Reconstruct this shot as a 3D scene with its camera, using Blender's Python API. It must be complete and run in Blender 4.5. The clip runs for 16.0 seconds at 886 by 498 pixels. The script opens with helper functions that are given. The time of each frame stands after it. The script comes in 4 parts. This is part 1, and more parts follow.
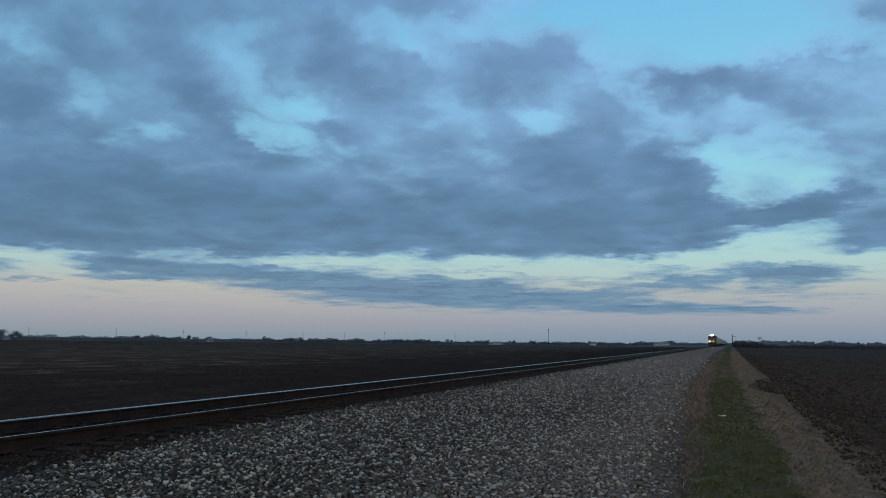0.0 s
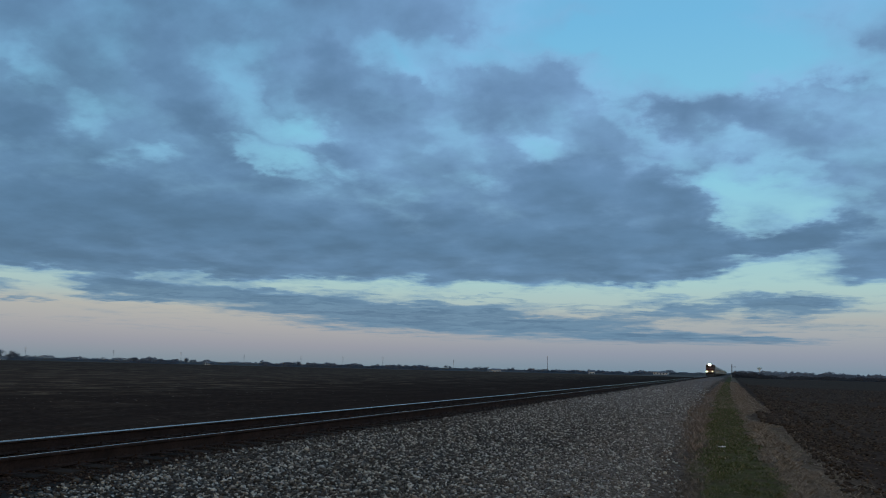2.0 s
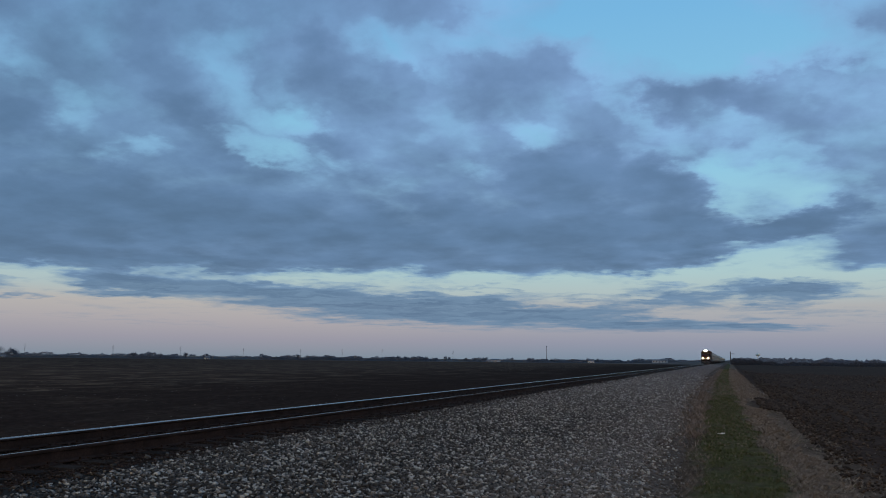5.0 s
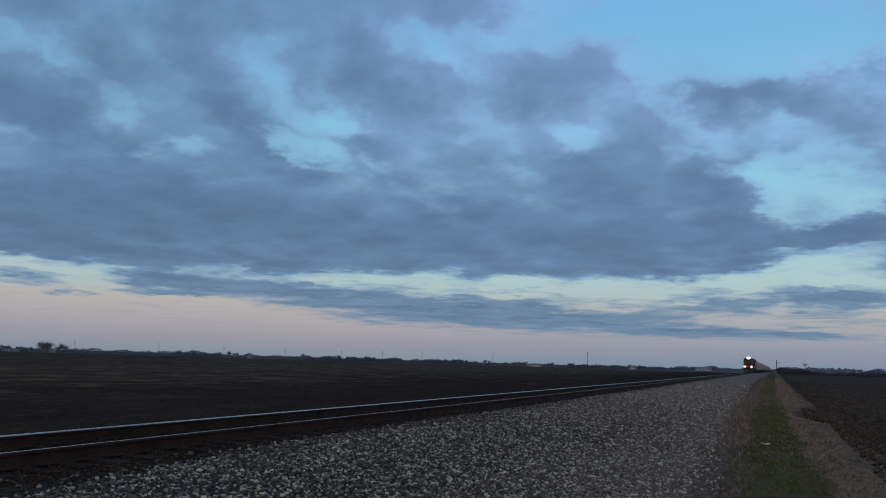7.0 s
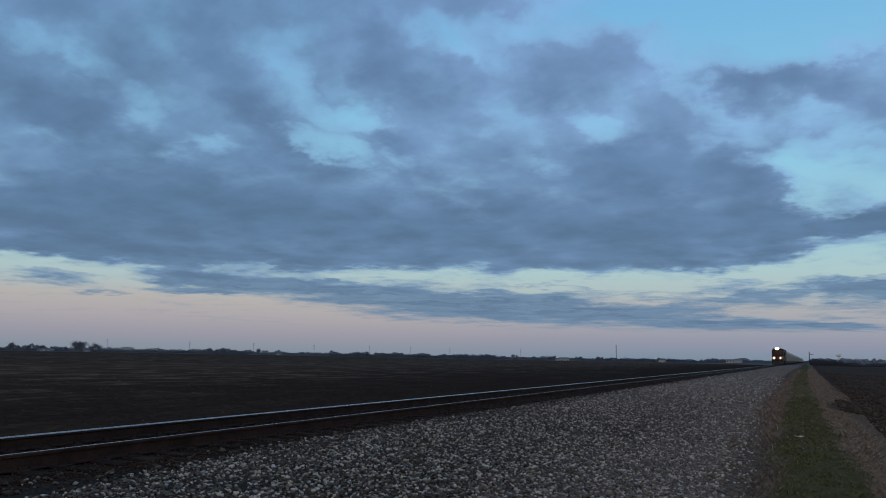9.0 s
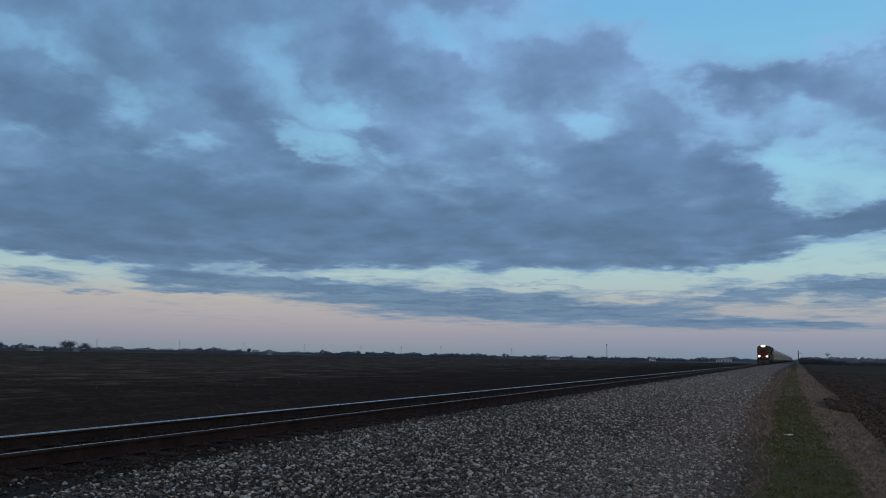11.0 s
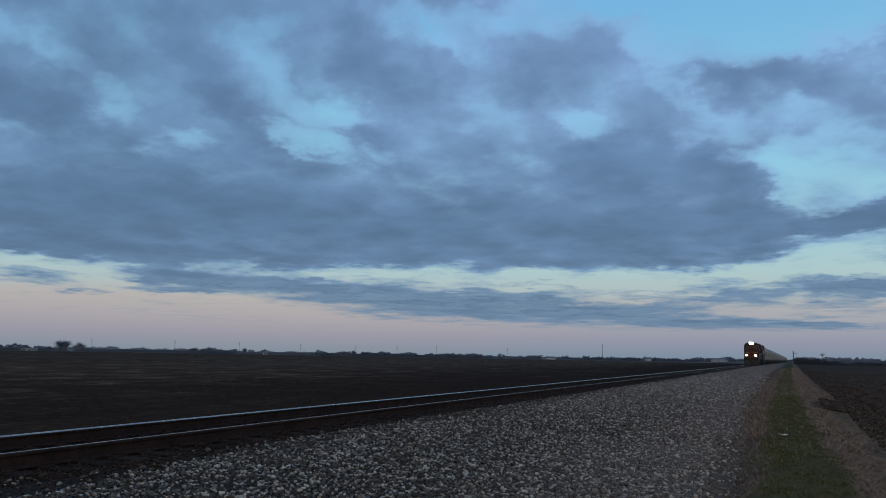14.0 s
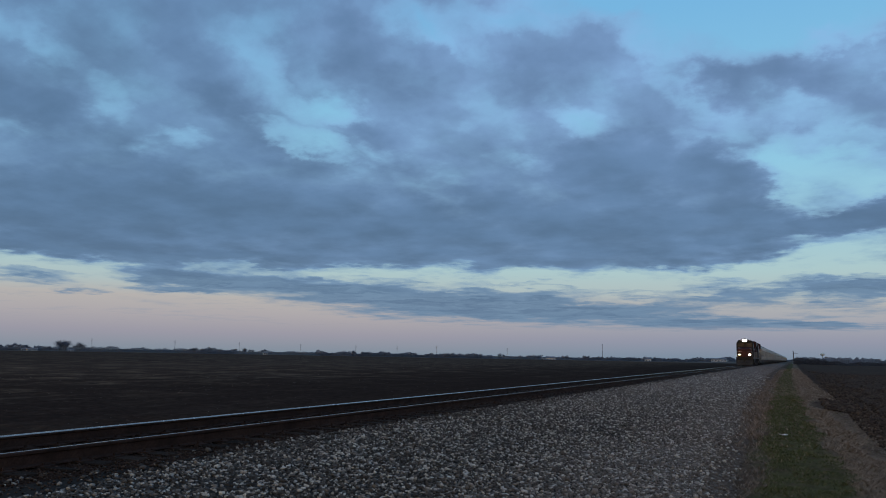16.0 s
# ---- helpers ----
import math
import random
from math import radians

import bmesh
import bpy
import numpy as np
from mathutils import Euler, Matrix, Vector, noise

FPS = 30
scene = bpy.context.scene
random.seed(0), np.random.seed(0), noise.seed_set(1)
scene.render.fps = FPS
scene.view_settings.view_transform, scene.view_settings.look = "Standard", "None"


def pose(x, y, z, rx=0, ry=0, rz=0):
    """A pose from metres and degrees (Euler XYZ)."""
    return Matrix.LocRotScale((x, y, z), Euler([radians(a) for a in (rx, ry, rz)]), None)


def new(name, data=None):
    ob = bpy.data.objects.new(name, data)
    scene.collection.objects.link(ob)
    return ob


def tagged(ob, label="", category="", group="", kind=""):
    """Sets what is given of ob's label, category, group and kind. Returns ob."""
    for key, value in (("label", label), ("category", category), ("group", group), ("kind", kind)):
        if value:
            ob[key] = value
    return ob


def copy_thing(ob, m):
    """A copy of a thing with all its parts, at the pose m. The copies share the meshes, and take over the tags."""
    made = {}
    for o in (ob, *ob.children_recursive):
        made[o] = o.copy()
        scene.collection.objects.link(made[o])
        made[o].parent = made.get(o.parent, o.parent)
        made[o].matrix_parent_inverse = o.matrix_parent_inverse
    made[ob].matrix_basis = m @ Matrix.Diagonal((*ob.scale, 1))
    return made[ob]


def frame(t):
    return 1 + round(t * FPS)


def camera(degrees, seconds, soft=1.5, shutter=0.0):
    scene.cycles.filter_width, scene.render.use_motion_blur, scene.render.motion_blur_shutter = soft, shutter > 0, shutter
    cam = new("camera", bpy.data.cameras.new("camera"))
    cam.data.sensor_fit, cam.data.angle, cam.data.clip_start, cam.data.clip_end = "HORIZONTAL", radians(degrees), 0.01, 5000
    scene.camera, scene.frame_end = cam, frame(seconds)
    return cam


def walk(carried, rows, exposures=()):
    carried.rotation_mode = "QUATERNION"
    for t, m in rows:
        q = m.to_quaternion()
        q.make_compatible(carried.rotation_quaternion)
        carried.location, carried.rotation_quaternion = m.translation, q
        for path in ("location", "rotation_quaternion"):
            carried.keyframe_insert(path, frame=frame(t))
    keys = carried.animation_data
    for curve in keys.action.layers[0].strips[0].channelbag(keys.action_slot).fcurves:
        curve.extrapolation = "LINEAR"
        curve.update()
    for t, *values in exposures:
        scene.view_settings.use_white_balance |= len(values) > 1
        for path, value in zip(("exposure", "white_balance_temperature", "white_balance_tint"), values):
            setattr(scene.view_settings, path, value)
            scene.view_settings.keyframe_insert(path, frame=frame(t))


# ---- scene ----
EYE = (0.0, 0.0, 1.6)


def view(yaw, pitch, roll):
    """A pose of the camera at its stand beside the track; yaw 0 looks along the track."""
    return pose(*EYE, 90 + pitch, 0, yaw) @ pose(0, 0, 0, 0, 0, roll)


cam = camera(58.0, 16.0, soft=1.0)
PATH = [
    (0.0, view(19.843, 6.543, 0.647)),
    (0.5, view(21.447, 7.702, 1.551)),
    (1.0, view(22.156, 8.344, 1.248)),
    (1.5, view(21.047, 8.492, 0.909)),
    (2.0, view(19.866, 8.390, 1.440)),
    (2.5, view(19.480, 8.272, 1.428)),
    (3.0, view(19.195, 8.178, 1.432)),
    (5.5, view(20.049, 7.781, 0.275)),
    (6.0, view(21.501, 7.914, 1.095)),
    (6.5, view(22.008, 7.955, 1.528)),
    (7.0, view(22.675, 7.926, 1.714)),
    (7.5, view(23.185, 7.871, 1.337)),
    (8.0, view(23.590, 7.795, 1.030)),
    (8.5, view(24.054, 7.630, 1.091)),
    (9.0, view(24.560, 7.537, 1.099)),
    (11.5, view(23.712, 7.491, 1.034)),
    (12.0, view(23.609, 7.496, 1.050)),
    (13.0, view(23.609, 7.496, 1.050)),
    (16.0, view(23.609, 7.496, 1.050)),
]
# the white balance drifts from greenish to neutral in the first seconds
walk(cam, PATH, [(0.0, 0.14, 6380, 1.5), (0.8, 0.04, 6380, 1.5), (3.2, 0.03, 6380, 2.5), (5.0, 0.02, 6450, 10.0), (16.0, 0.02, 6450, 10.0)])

# ---- plan: the track runs along +y, metres ----
TRACK_X = -8.38          # centre line of the track
RAIL_Z = 0.485           # top of the rails
GAUGE = 1.505            # between the rails' centre lines
CLOUD_Z = 150.0          # the cloud sheet over the eye
CLOUD_DRIFT = 2.0        # metres a second, towards the viewer
TRAIN_D = 161.0          # the first nose at the end of the clip
TRAIN_SPEED = 12.95     # metres a second


# ---- node helpers ----
class Nodes:
    def __init__(self, tree):
        self.tree = tree

    def add(self, kind, inputs=(), **props):
        n = self.tree.nodes.new(kind)
        if "operation" in props:
            n.operation = props["operation"]
        if "use_clamp" in props:
            n.use_clamp = props["use_clamp"]
        if "interpolation_type" in props:
            n.interpolation_type = props["interpolation_type"]
        if "data_type" in props:
            n.data_type, n.blend_type = props["data_type"], props["blend_type"]
        if "vector_type" in props:
            n.vector_type = props["vector_type"]
        if "gradient_type" in props:
            n.gradient_type = props["gradient_type"]
        for k, v in dict(inputs).items():
            if isinstance(v, bpy.types.NodeSocket):
                self.tree.links.new(v, n.inputs[k])
            else:
                n.inputs[k].default_value = v
        return n

    def math(self, op, a, b=0.0, clamp=False):
        n = self.add("ShaderNodeMath", {0: a, 1: b}, operation=op, use_clamp=clamp)
        return n.outputs[0]

    def noise(self, vec, scale, detail=4.0, rough=0.55, out="Fac"):
        n = self.add("ShaderNodeTexNoise", {"Vector": vec, "Scale": scale, "Detail": detail, "Roughness": rough})
        return n.outputs[out]

    def span(self, v, a, b, c=0.0, d=1.0, smooth=True):
        n = self.add("ShaderNodeMapRange", {"Value": v, "From Min": a, "From Max": b, "To Min": c, "To Max": d},
                     interpolation_type="SMOOTHSTEP" if smooth else "LINEAR")
        return n.outputs[0]

    def ramp(self, v, stops):
        n = self.add("ShaderNodeValToRGB", {"Fac": v})
        el = n.color_ramp.elements
        while len(el) < len(stops):
            el.new(0.5)
        for e, (p, c) in zip(el, stops):
            e.position, e.color = p, (*c, 1)
        return n.outputs["Color"]

    def mix(self, fac, a, b, blend="MIX"):
        n = self.add("ShaderNodeMix", {"Factor": fac}, data_type="RGBA", blend_type=blend)
        for i, v in ((6, a), (7, b)):
            if isinstance(v, bpy.types.NodeSocket):
                self.tree.links.new(v, n.inputs[i])
            else:
                n.inputs[i].default_value = (*v, 1)
        return n.outputs[2]

    def scaled(self, vec, s):
        n = self.add("ShaderNodeVectorMath", {0: vec, 1: s}, operation="MULTIPLY")
        return n.outputs[0]


def material(name):
    m = bpy.data.materials.new(name)
    m.use_nodes = True
    m.node_tree.nodes.clear()
    n = Nodes(m.node_tree)
    out = n.add("ShaderNodeOutputMaterial")
    return m, n, out


def surface(name, build, rough=0.8, metal=0.0, bump=0.0, bump_scale=40.0, spec=0.3):
    """A material whose base colour build(nodes, object coordinates) returns, with a fine bump."""
    m, n, out = material(name)
    co = n.add("ShaderNodeTexCoord").outputs["Object"]
    b = n.add("ShaderNodeBsdfPrincipled", {"Base Color": build(n, co), "Metallic": metal, "Specular IOR Level": spec})
    r = n.noise(co, bump_scale * 0.3, 3)
    m.node_tree.links.new(n.span(r, 0.2, 0.8, rough - 0.1, min(1.0, rough + 0.1)), b.inputs["Roughness"])
    if bump:
        h = n.noise(co, bump_scale, 5, 0.6)
        bp = n.add("ShaderNodeBump", {"Height": h, "Strength": 0.8, "Distance": bump})
        m.node_tree.links.new(bp.outputs[0], b.inputs["Normal"])
    m.node_tree.links.new(b.outputs[0], out.inputs[0])
    return m


# ---- world: clear evening sky opposite the set sun ----
world = bpy.data.worlds.new("evening_sky")
scene.world = world
world.use_nodes = True
world.node_tree.nodes.clear()
wn = Nodes(world.node_tree)
way = wn.add("ShaderNodeTexCoord").outputs["Generated"]
height = wn.add("ShaderNodeSeparateXYZ", {0: way}).outputs[2]
elev = wn.math("MULTIPLY", wn.math("ARCSINE", height), 180 / math.pi)
clear = wn.ramp(wn.math("DIVIDE", elev, 40.0, True), [
    (0.0, (0.215, 0.265, 0.325)), (0.013, (0.255, 0.285, 0.345)), (0.03, (0.302, 0.303, 0.365)), (0.06, (0.378, 0.364, 0.392)), (0.09, (0.43, 0.416, 0.412)), (0.115, (0.395, 0.49, 0.505)),
    (0.15, (0.375, 0.545, 0.575)), (0.22, (0.31, 0.545, 0.65)), (0.33, (0.255, 0.54, 0.72)), (0.6, (0.17, 0.44, 0.71)), (1.0, (0.13, 0.34, 0.60))])
# towards the track the low air is bluer
cx, cy, _ = wn.add("ShaderNodeSeparateXYZ", {0: way}).outputs
bearing = wn.math("MULTIPLY", wn.math("ARCTAN2", cx, cy), 180 / math.pi)
clear = wn.mix(wn.math("MULTIPLY", wn.span(bearing, -32.0, -4.0), wn.span(elev, 5.0, 3.2)), clear, wn.mix(1.0, clear, (0.88, 0.97, 1.04), "MULTIPLY"))
# behind the viewer the sky still glows where the sun went down
aside = wn.add("ShaderNodeSeparateXYZ", {0: way}).outputs[1]
clear = wn.mix(wn.span(aside, 0.25, -0.75), clear, wn.ramp(wn.math("DIVIDE", elev, 70.0, True), [
    (0.0, (1.55, 0.95, 0.46)), (0.15, (1.30, 0.90, 0.52)), (0.4, (0.62, 0.62, 0.52)), (1.0, (0.20, 0.36, 0.52))]))
sky = wn.add("ShaderNodeTexSky")
sky.sky_type, sky.sun_disc, sky.sun_elevation, sky.sun_rotation = "NISHITA", False, radians(1.0), radians(190)
glow = wn.add("ShaderNodeVectorMath", {0: sky.outputs[0], "Scale": 0.02}, operation="SCALE").outputs[0]
total = wn.add("ShaderNodeVectorMath", {0: clear, 1: glow}, operation="ADD").outputs[0]
bg = wn.add("ShaderNodeBackground", {"Color": total, "Strength": 1.0})
wn.tree.links.new(bg.outputs[0], wn.add("ShaderNodeOutputWorld").inputs[0])


# ---- the cloud sheet ----
def cloud_material():
    m, n, out = material("cloud")
    co = n.add("ShaderNodeTexCoord").outputs["Object"]
    plane = n.scaled(co, (1 / CLOUD_Z, 1 / CLOUD_Z, 0.0))
    far = n.add("ShaderNodeVectorMath", {0: plane}, operation="LENGTH").outputs["Value"]
    # heaped clouds are less foreshortened than a flat sheet
    heap = n.add("ShaderNodeVectorMath", {0: plane, "Scale": n.math("POWER", far, -0.5)}, operation="SCALE").outputs[0]
    x, y, _ = n.add("ShaderNodeSeparateXYZ", {0: plane}).outputs
    r = n.add("ShaderNodeVectorMath", {0: plane}, operation="LENGTH").outputs["Value"]
    az = n.math("MULTIPLY", n.math("ARCTAN2", x, y), 180 / math.pi)
    el = n.math("MULTIPLY", n.math("ARCTAN2", 1.0, r), 180 / math.pi)
    # the outline of the banks is torn by noise that lies in the sheet
    tear = n.add("ShaderNodeTexNoise", {"Vector": heap, "Scale": 4.6, "Detail": 5.0, "Roughness": 0.52})
    tx, ty, _ = n.add("ShaderNodeSeparateXYZ", {0: tear.outputs["Color"]}).outputs
    wisp = n.add("ShaderNodeTexNoise", {"Vector": heap, "Scale": 17.0, "Detail": 5.0, "Roughness": 0.6})
    wx, wy, _ = n.add("ShaderNodeSeparateXYZ", {0: wisp.outputs["Color"]}).outputs
    tx = n.math("ADD", tx, n.math("MULTIPLY", n.math("SUBTRACT", wx, 0.5), 0.32))
    ty = n.math("ADD", ty, n.math("MULTIPLY", n.math("SUBTRACT", wy, 0.5), 0.32))
    az = n.math("ADD", az, n.math("MULTIPLY", n.math("SUBTRACT", tx, 0.5), TEAR))
    el = n.math("ADD", el, n.math("MULTIPLY", n.math("SUBTRACT", ty, 0.5), n.math("MULTIPLY", n.math("MINIMUM", el, 20.0), TEAR * 0.04)))
    spot = n.add("ShaderNodeCombineXYZ", {0: az, 1: el}).outputs[0]
    total = [n.span(el, 5.55, 6.5, -0.5, 0.42)]

    def bank(a, e, half_a, half_e, turn, amount):
        mp = n.add("ShaderNodeMapping", {"Vector": spot, "Location": (a, e, 0), "Rotation": (0, 0, radians(turn)),
                                         "Scale": (half_a, half_e, 1)}, vector_type="TEXTURE")
        g = n.add("ShaderNodeTexGradient", {"Vector": mp.outputs[0]}, gradient_type="SPHERICAL")
        ma = n.add("ShaderNodeMath", {0: g.outputs["Fac"], 1: amount, 2: total[0]}, operation="MULTIPLY_ADD")
        total[0] = ma.outputs[0]

    bank(-31.6, 20.5, 7.0, 2.68, -6, 0.3)
    bank(-42.4, 21.2, 5.1, 2.27, -22, 0.3)
    bank(-38.2, 15.8, 3.1, 1.56, -25, 0.3)
    bank(-12.8, 21.5, 7.7, 2.24, -7, 0.25)
    bank(-17.3, 19.3, 6.6, 2.70, -1, 0.35)
    bank(1.6, 18.0, 6.6, 2.05, -12, 0.42)
    bank(4.8, 15.9, 4.9, 1.60, -12, 0.3)
    bank(-3.8, 18.4, 3.4, 1.81, -24, 0.4)
    bank(-29.1, 9.0, 32.6, 3.62, -0, 0.6)
    bank(-44.7, 10.1, 14.2, 4.90, 5, 0.4)
    bank(-11.7, 11.2, 11.7, 5.12, -6, 0.5)
    bank(-3.6, 12.8, 4.1, 2.95, -39, 0.7)
    bank(-1.9, 8.9, 3.9, 2.11, -2, 0.6)
    bank(-10.8, 13.5, 5.5, 2.35, -2, 0.3)
    bank(-32.5, 17.4, 3.5, 1.63, 4, -0.55)
    bank(-33.0, 15.8, 4.4, 2.86, -21, -0.23)
    bank(-33.0, 14.4, 5.2, 1.03, -14, -0.85)
    bank(-27.6, 14.2, 4.2, 0.96, -6, -0.43)
    bank(-36.4, 19.2, 4.6, 1.60, -45, -0.25)
    bank(-38.5, 20.9, 4.2, 1.94, -28, -0.22)
    bank(-44.9, 18.7, 4.6, 2.62, -23, -0.18)
    bank(-45.4, 20.8, 2.9, 2.85, 9, -0.05)
    bank(-48.1, 15.9, 2.6, 1.32, -13, -0.36)
    bank(-42.7, 14.1, 2.6, 0.84, -4, -0.43)
    bank(-43.6, 13.1, 2.1, 0.64, -5, -0.36)
    bank(-52.2, 18.8, 3.8, 1.20, -16, -0.36)
    bank(-52.1, 13.5, 4.2, 0.78, 3, -0.28)
    bank(-11.6, 17.6, 4.0, 1.70, 7, -0.15)
    bank(-14.2, 16.3, 3.7, 1.48, -30, -0.6)
    bank(-17.9, 14.0, 2.9, 0.95, -10, -0.45)
    bank(-20.2, 18.4, 2.4, 4.67, -0, -0.25)
    bank(-6.3, 18.0, 3.6, 1.25, -42, -0.39)
    bank(-5.0, 15.1, 3.4, 1.18, 4, -0.47)
    bank(-2.4, 15.9, 3.4, 1.32, -15, -0.16)
    bank(3.0, 12.3, 6.4, 2.86, -15, -0.98)
    bank(0.3, 12.5, 2.1, 2.95, 28, -0.6)
    bank(0.6, 10.3, 2.4, 1.46, -25, -0.9)
    bank(2.8, 6.9, 5.6, 1.67, 2, -1.3)
    bank(-2.0, 6.0, 3.9, 0.75, 7, -0.35)
    bank(-4.8, 22.9, 9.9, 3.39, -6, -1.7)
    bank(3.5, 22.1, 8.2, 2.54, -9, -1.7)
    bank(-10.7, 24.5, 9.7, 1.66, -4, -1.5)
    bank(-19.0, 23.1, 7.1, 1.57, -1, -0.6)
    bank(-23.6, 21.9, 5.4, 1.55, -22, -0.4)
    bank(-26.6, 23.6, 3.6, 2.40, -39, -0.3)
    bank(-41.1, 9.1, 2.6, 0.85, 4, -0.29)
    bank(-24.3, 11.2, 3.8, 1.46, -38, -0.29)
    bank(-16.1, 11.6, 6.5, 1.44, -25, -0.25)
    bank(-41.4, 4.9, 5.9, 1.31, -4, 1.3)
    bank(-26.1, 3.8, 16.5, 1.85, -4, 1.25)
    bank(-17.6, 3.3, 11.8, 1.12, -2, 0.8)
    bank(-32.6, 4.7, 4.7, 0.72, -4, 0.8)
    bank(-7.2, 2.6, 10.7, 0.69, -2, 1.0)
    bank(3.0, 4.7, 6.5, 0.94, -1, 1.3)
    bank(-3.8, 4.6, 4.0, 1.07, -1, 0.9)
    bank(-7.9, 3.8, 7.5, 0.39, 0, 0.6)
    bank(5.4, 9.3, 3.6, 1.25, 7, 1.3)
    bank(2.0, 8.8, 3.2, 0.80, 1, 1.1)
    bank(-51.4, 4.6, 4.8, 0.46, -2, 0.9)
    bank(-48.7, 3.6, 3.0, 0.29, 7, 0.7)
    bank(-44.3, 4.0, 2.1, 0.26, 3, 0.6)
    bank(-41.4, 4.0, 2.6, 0.38, 2, 0.8)
    bank(-9.4, 4.3, 5.7, 0.35, -0, 0.8)
    bank(-10.6, 1.8, 3.1, 0.31, 1, 0.55)
    bank(2.9, 2.2, 4.5, 0.36, 0, 0.55)
    bank(2.7, 3.6, 3.9, 0.36, 4, 0.5)
    bank(3.1, 13.7, 3.0, 0.78, -14, 0.5)
    bank(-14.9, 4.2, 5.9, 0.60, 0, 0.8)
    bank(-12.5, 3.4, 10.0, 0.44, -1, 0.7)
    bank(-3.9, 3.4, 8.6, 0.42, -1, 0.6)
    bank(-2.5, 2.2, 9.1, 0.53, -1, 0.7)
    bank(-20.9, 4.7, 3.2, 0.40, -3, 0.6)
    bank(-6.7, 6.4, 4.5, 0.85, -11, 0.5)
    bank(1.5, 7.6, 3.0, 0.44, 4, 0.5)
    bank(-2.0, 7.4, 3.9, 1.28, -2, 0.5)
    bank(-36.9, 13.6, 5.1, 1.41, -16, 0.35)
    bank(-29.3, 16.0, 3.3, 1.34, -7, 0.3)
    bank(-39.5, 17.4, 3.4, 1.56, -29, 0.25)
    bank(-2.8, 27.0, 17.1, 4.39, -7, -1.7)
    bank(-14.8, 26.9, 8.3, 2.14, -3, -0.5)
    bank(-7.9, 1.9, 7.1, 0.35, -0, 0.7)
    bank(0.6, 2.4, 7.7, 0.33, -1, 0.6)
    bank(3.3, 3.0, 4.5, 0.29, 2, 0.5)
    bank(-16.8, 5.0, 3.6, 0.28, -2, 0.5)
    bank(-0.3, 10.8, 1.8, 1.10, -30, 0.70)
    bank(5.9, 18.0, 3.0, 1.20, 0, -0.20)
    bank(-41.4, 4.9, 4.0, 0.70, -3, 0.60)
    bank(-36.1, 4.6, 4.5, 0.80, -4, 0.50)
    bank(-42.6, 6.2, 4.0, 0.45, -2, 0.40)
    bank(-50.1, 4.9, 4.5, 0.22, -2, 0.50)
    bank(-50.4, 4.1, 4.0, 0.20, -1, 0.50)
    bank(-2.3, 8.9, 4.0, 1.20, -2, -0.20)
    bank(-12.1, 4.0, 5.0, 0.60, 0, -0.30)
    bank(-31.7, 23.0, 3.0, 1.80, -25, 0.50)
    bank(-24.5, 22.0, 2.4, 0.80, -40, -0.35)
    bank(-26.5, 19.4, 3.0, 1.40, -20, -0.30)
    bank(-15.7, 18.7, 3.0, 1.40, -20, -0.25)
    bank(-51.5, 6.5, 5.0, 1.00, 0, 0.60)
    bank(-0.2, 17.3, 4.0, 1.20, -20, -0.30)
    bank(-32.3, 17.2, 2.6, 1.30, -10, -0.50)
    bank(-51.4, 14.8, 4.5, 2.80, -10, 0.40)
    bank(-51.0, 10.2, 4.0, 2.00, 0, 0.20)
    bank(-48.6, 6.3, 8.0, 1.10, -2, 0.70)
    bank(-38.1, 6.2, 5.5, 0.95, -4, 0.90)
    bank(-44.4, 5.8, 3.0, 0.50, -3, 0.40)
    bank(-51.8, 20.0, 3.0, 2.00, -20, -0.20)
    bank(-37.1, 22.2, 3.0, 2.20, -30, -0.25)
    bank(1.8, 16.4, 5.5, 2.20, -8, -0.40)
    bank(0.4, 14.0, 5.0, 1.50, -8, -0.45)
    bank(4.9, 10.7, 3.0, 1.10, 8, -0.60)
    bank(-3.3, 11.2, 5.0, 1.60, -4, -0.25)
    bank(-14.8, 15.2, 2.6, 1.60, -10, -0.25)
    bank(-32.4, 19.9, 3.0, 1.50, -20, -0.25)

    fine = n.noise(heap, 5.6, 7, 0.54)
    big = n.noise(heap, 2.0, 4, 0.5)
    d = n.math("ADD", total[0], n.math("MULTIPLY", n.math("SUBTRACT", fine, 0.5), 1.1))
    d = n.math("ADD", d, n.math("MULTIPLY", n.math("SUBTRACT", big, 0.5), 0.9))
    # thin level layers low over the horizon
    layer = n.add("ShaderNodeCombineXYZ", {0: n.math("MULTIPLY", az, 0.11), 1: n.math("MULTIPLY", el, 1.7)}).outputs[0]
    layers = n.math("MULTIPLY", n.math("SUBTRACT", n.noise(layer, 1.0, 6, 0.6), 0.5), n.math("MULTIPLY", n.span(el, 6.4, 5.4), n.span(az, -48.0, -20.0, 0.5, 1.9)))
    d = n.math("ADD", d, layers)
    cover = n.span(d, n.span(el, 6.0, 10.0, -0.50, -0.95), n.span(el, 6.0, 10.0, 0.35, 0.75))
    thick = n.span(d, -0.1, 1.05)
    tone = n.ramp(thick, [(0.0, (0.170, 0.310, 0.505)), (0.4, (0.122, 0.211, 0.366)), (1.0, (0.086, 0.156, 0.277))])
    mauve = n.mix(n.math("MULTIPLY", n.span(el, 6.0, 18.0), n.span(az, -46.0, -16.0, 0.15, 1.0)), tone, n.mix(1.0, tone, (1.46, 1.36, 1.36), "MULTIPLY"))
    mottle = n.span(n.noise(heap, 5.0, 6, 0.52), 0.3, 0.7, 0.88, 1.15)
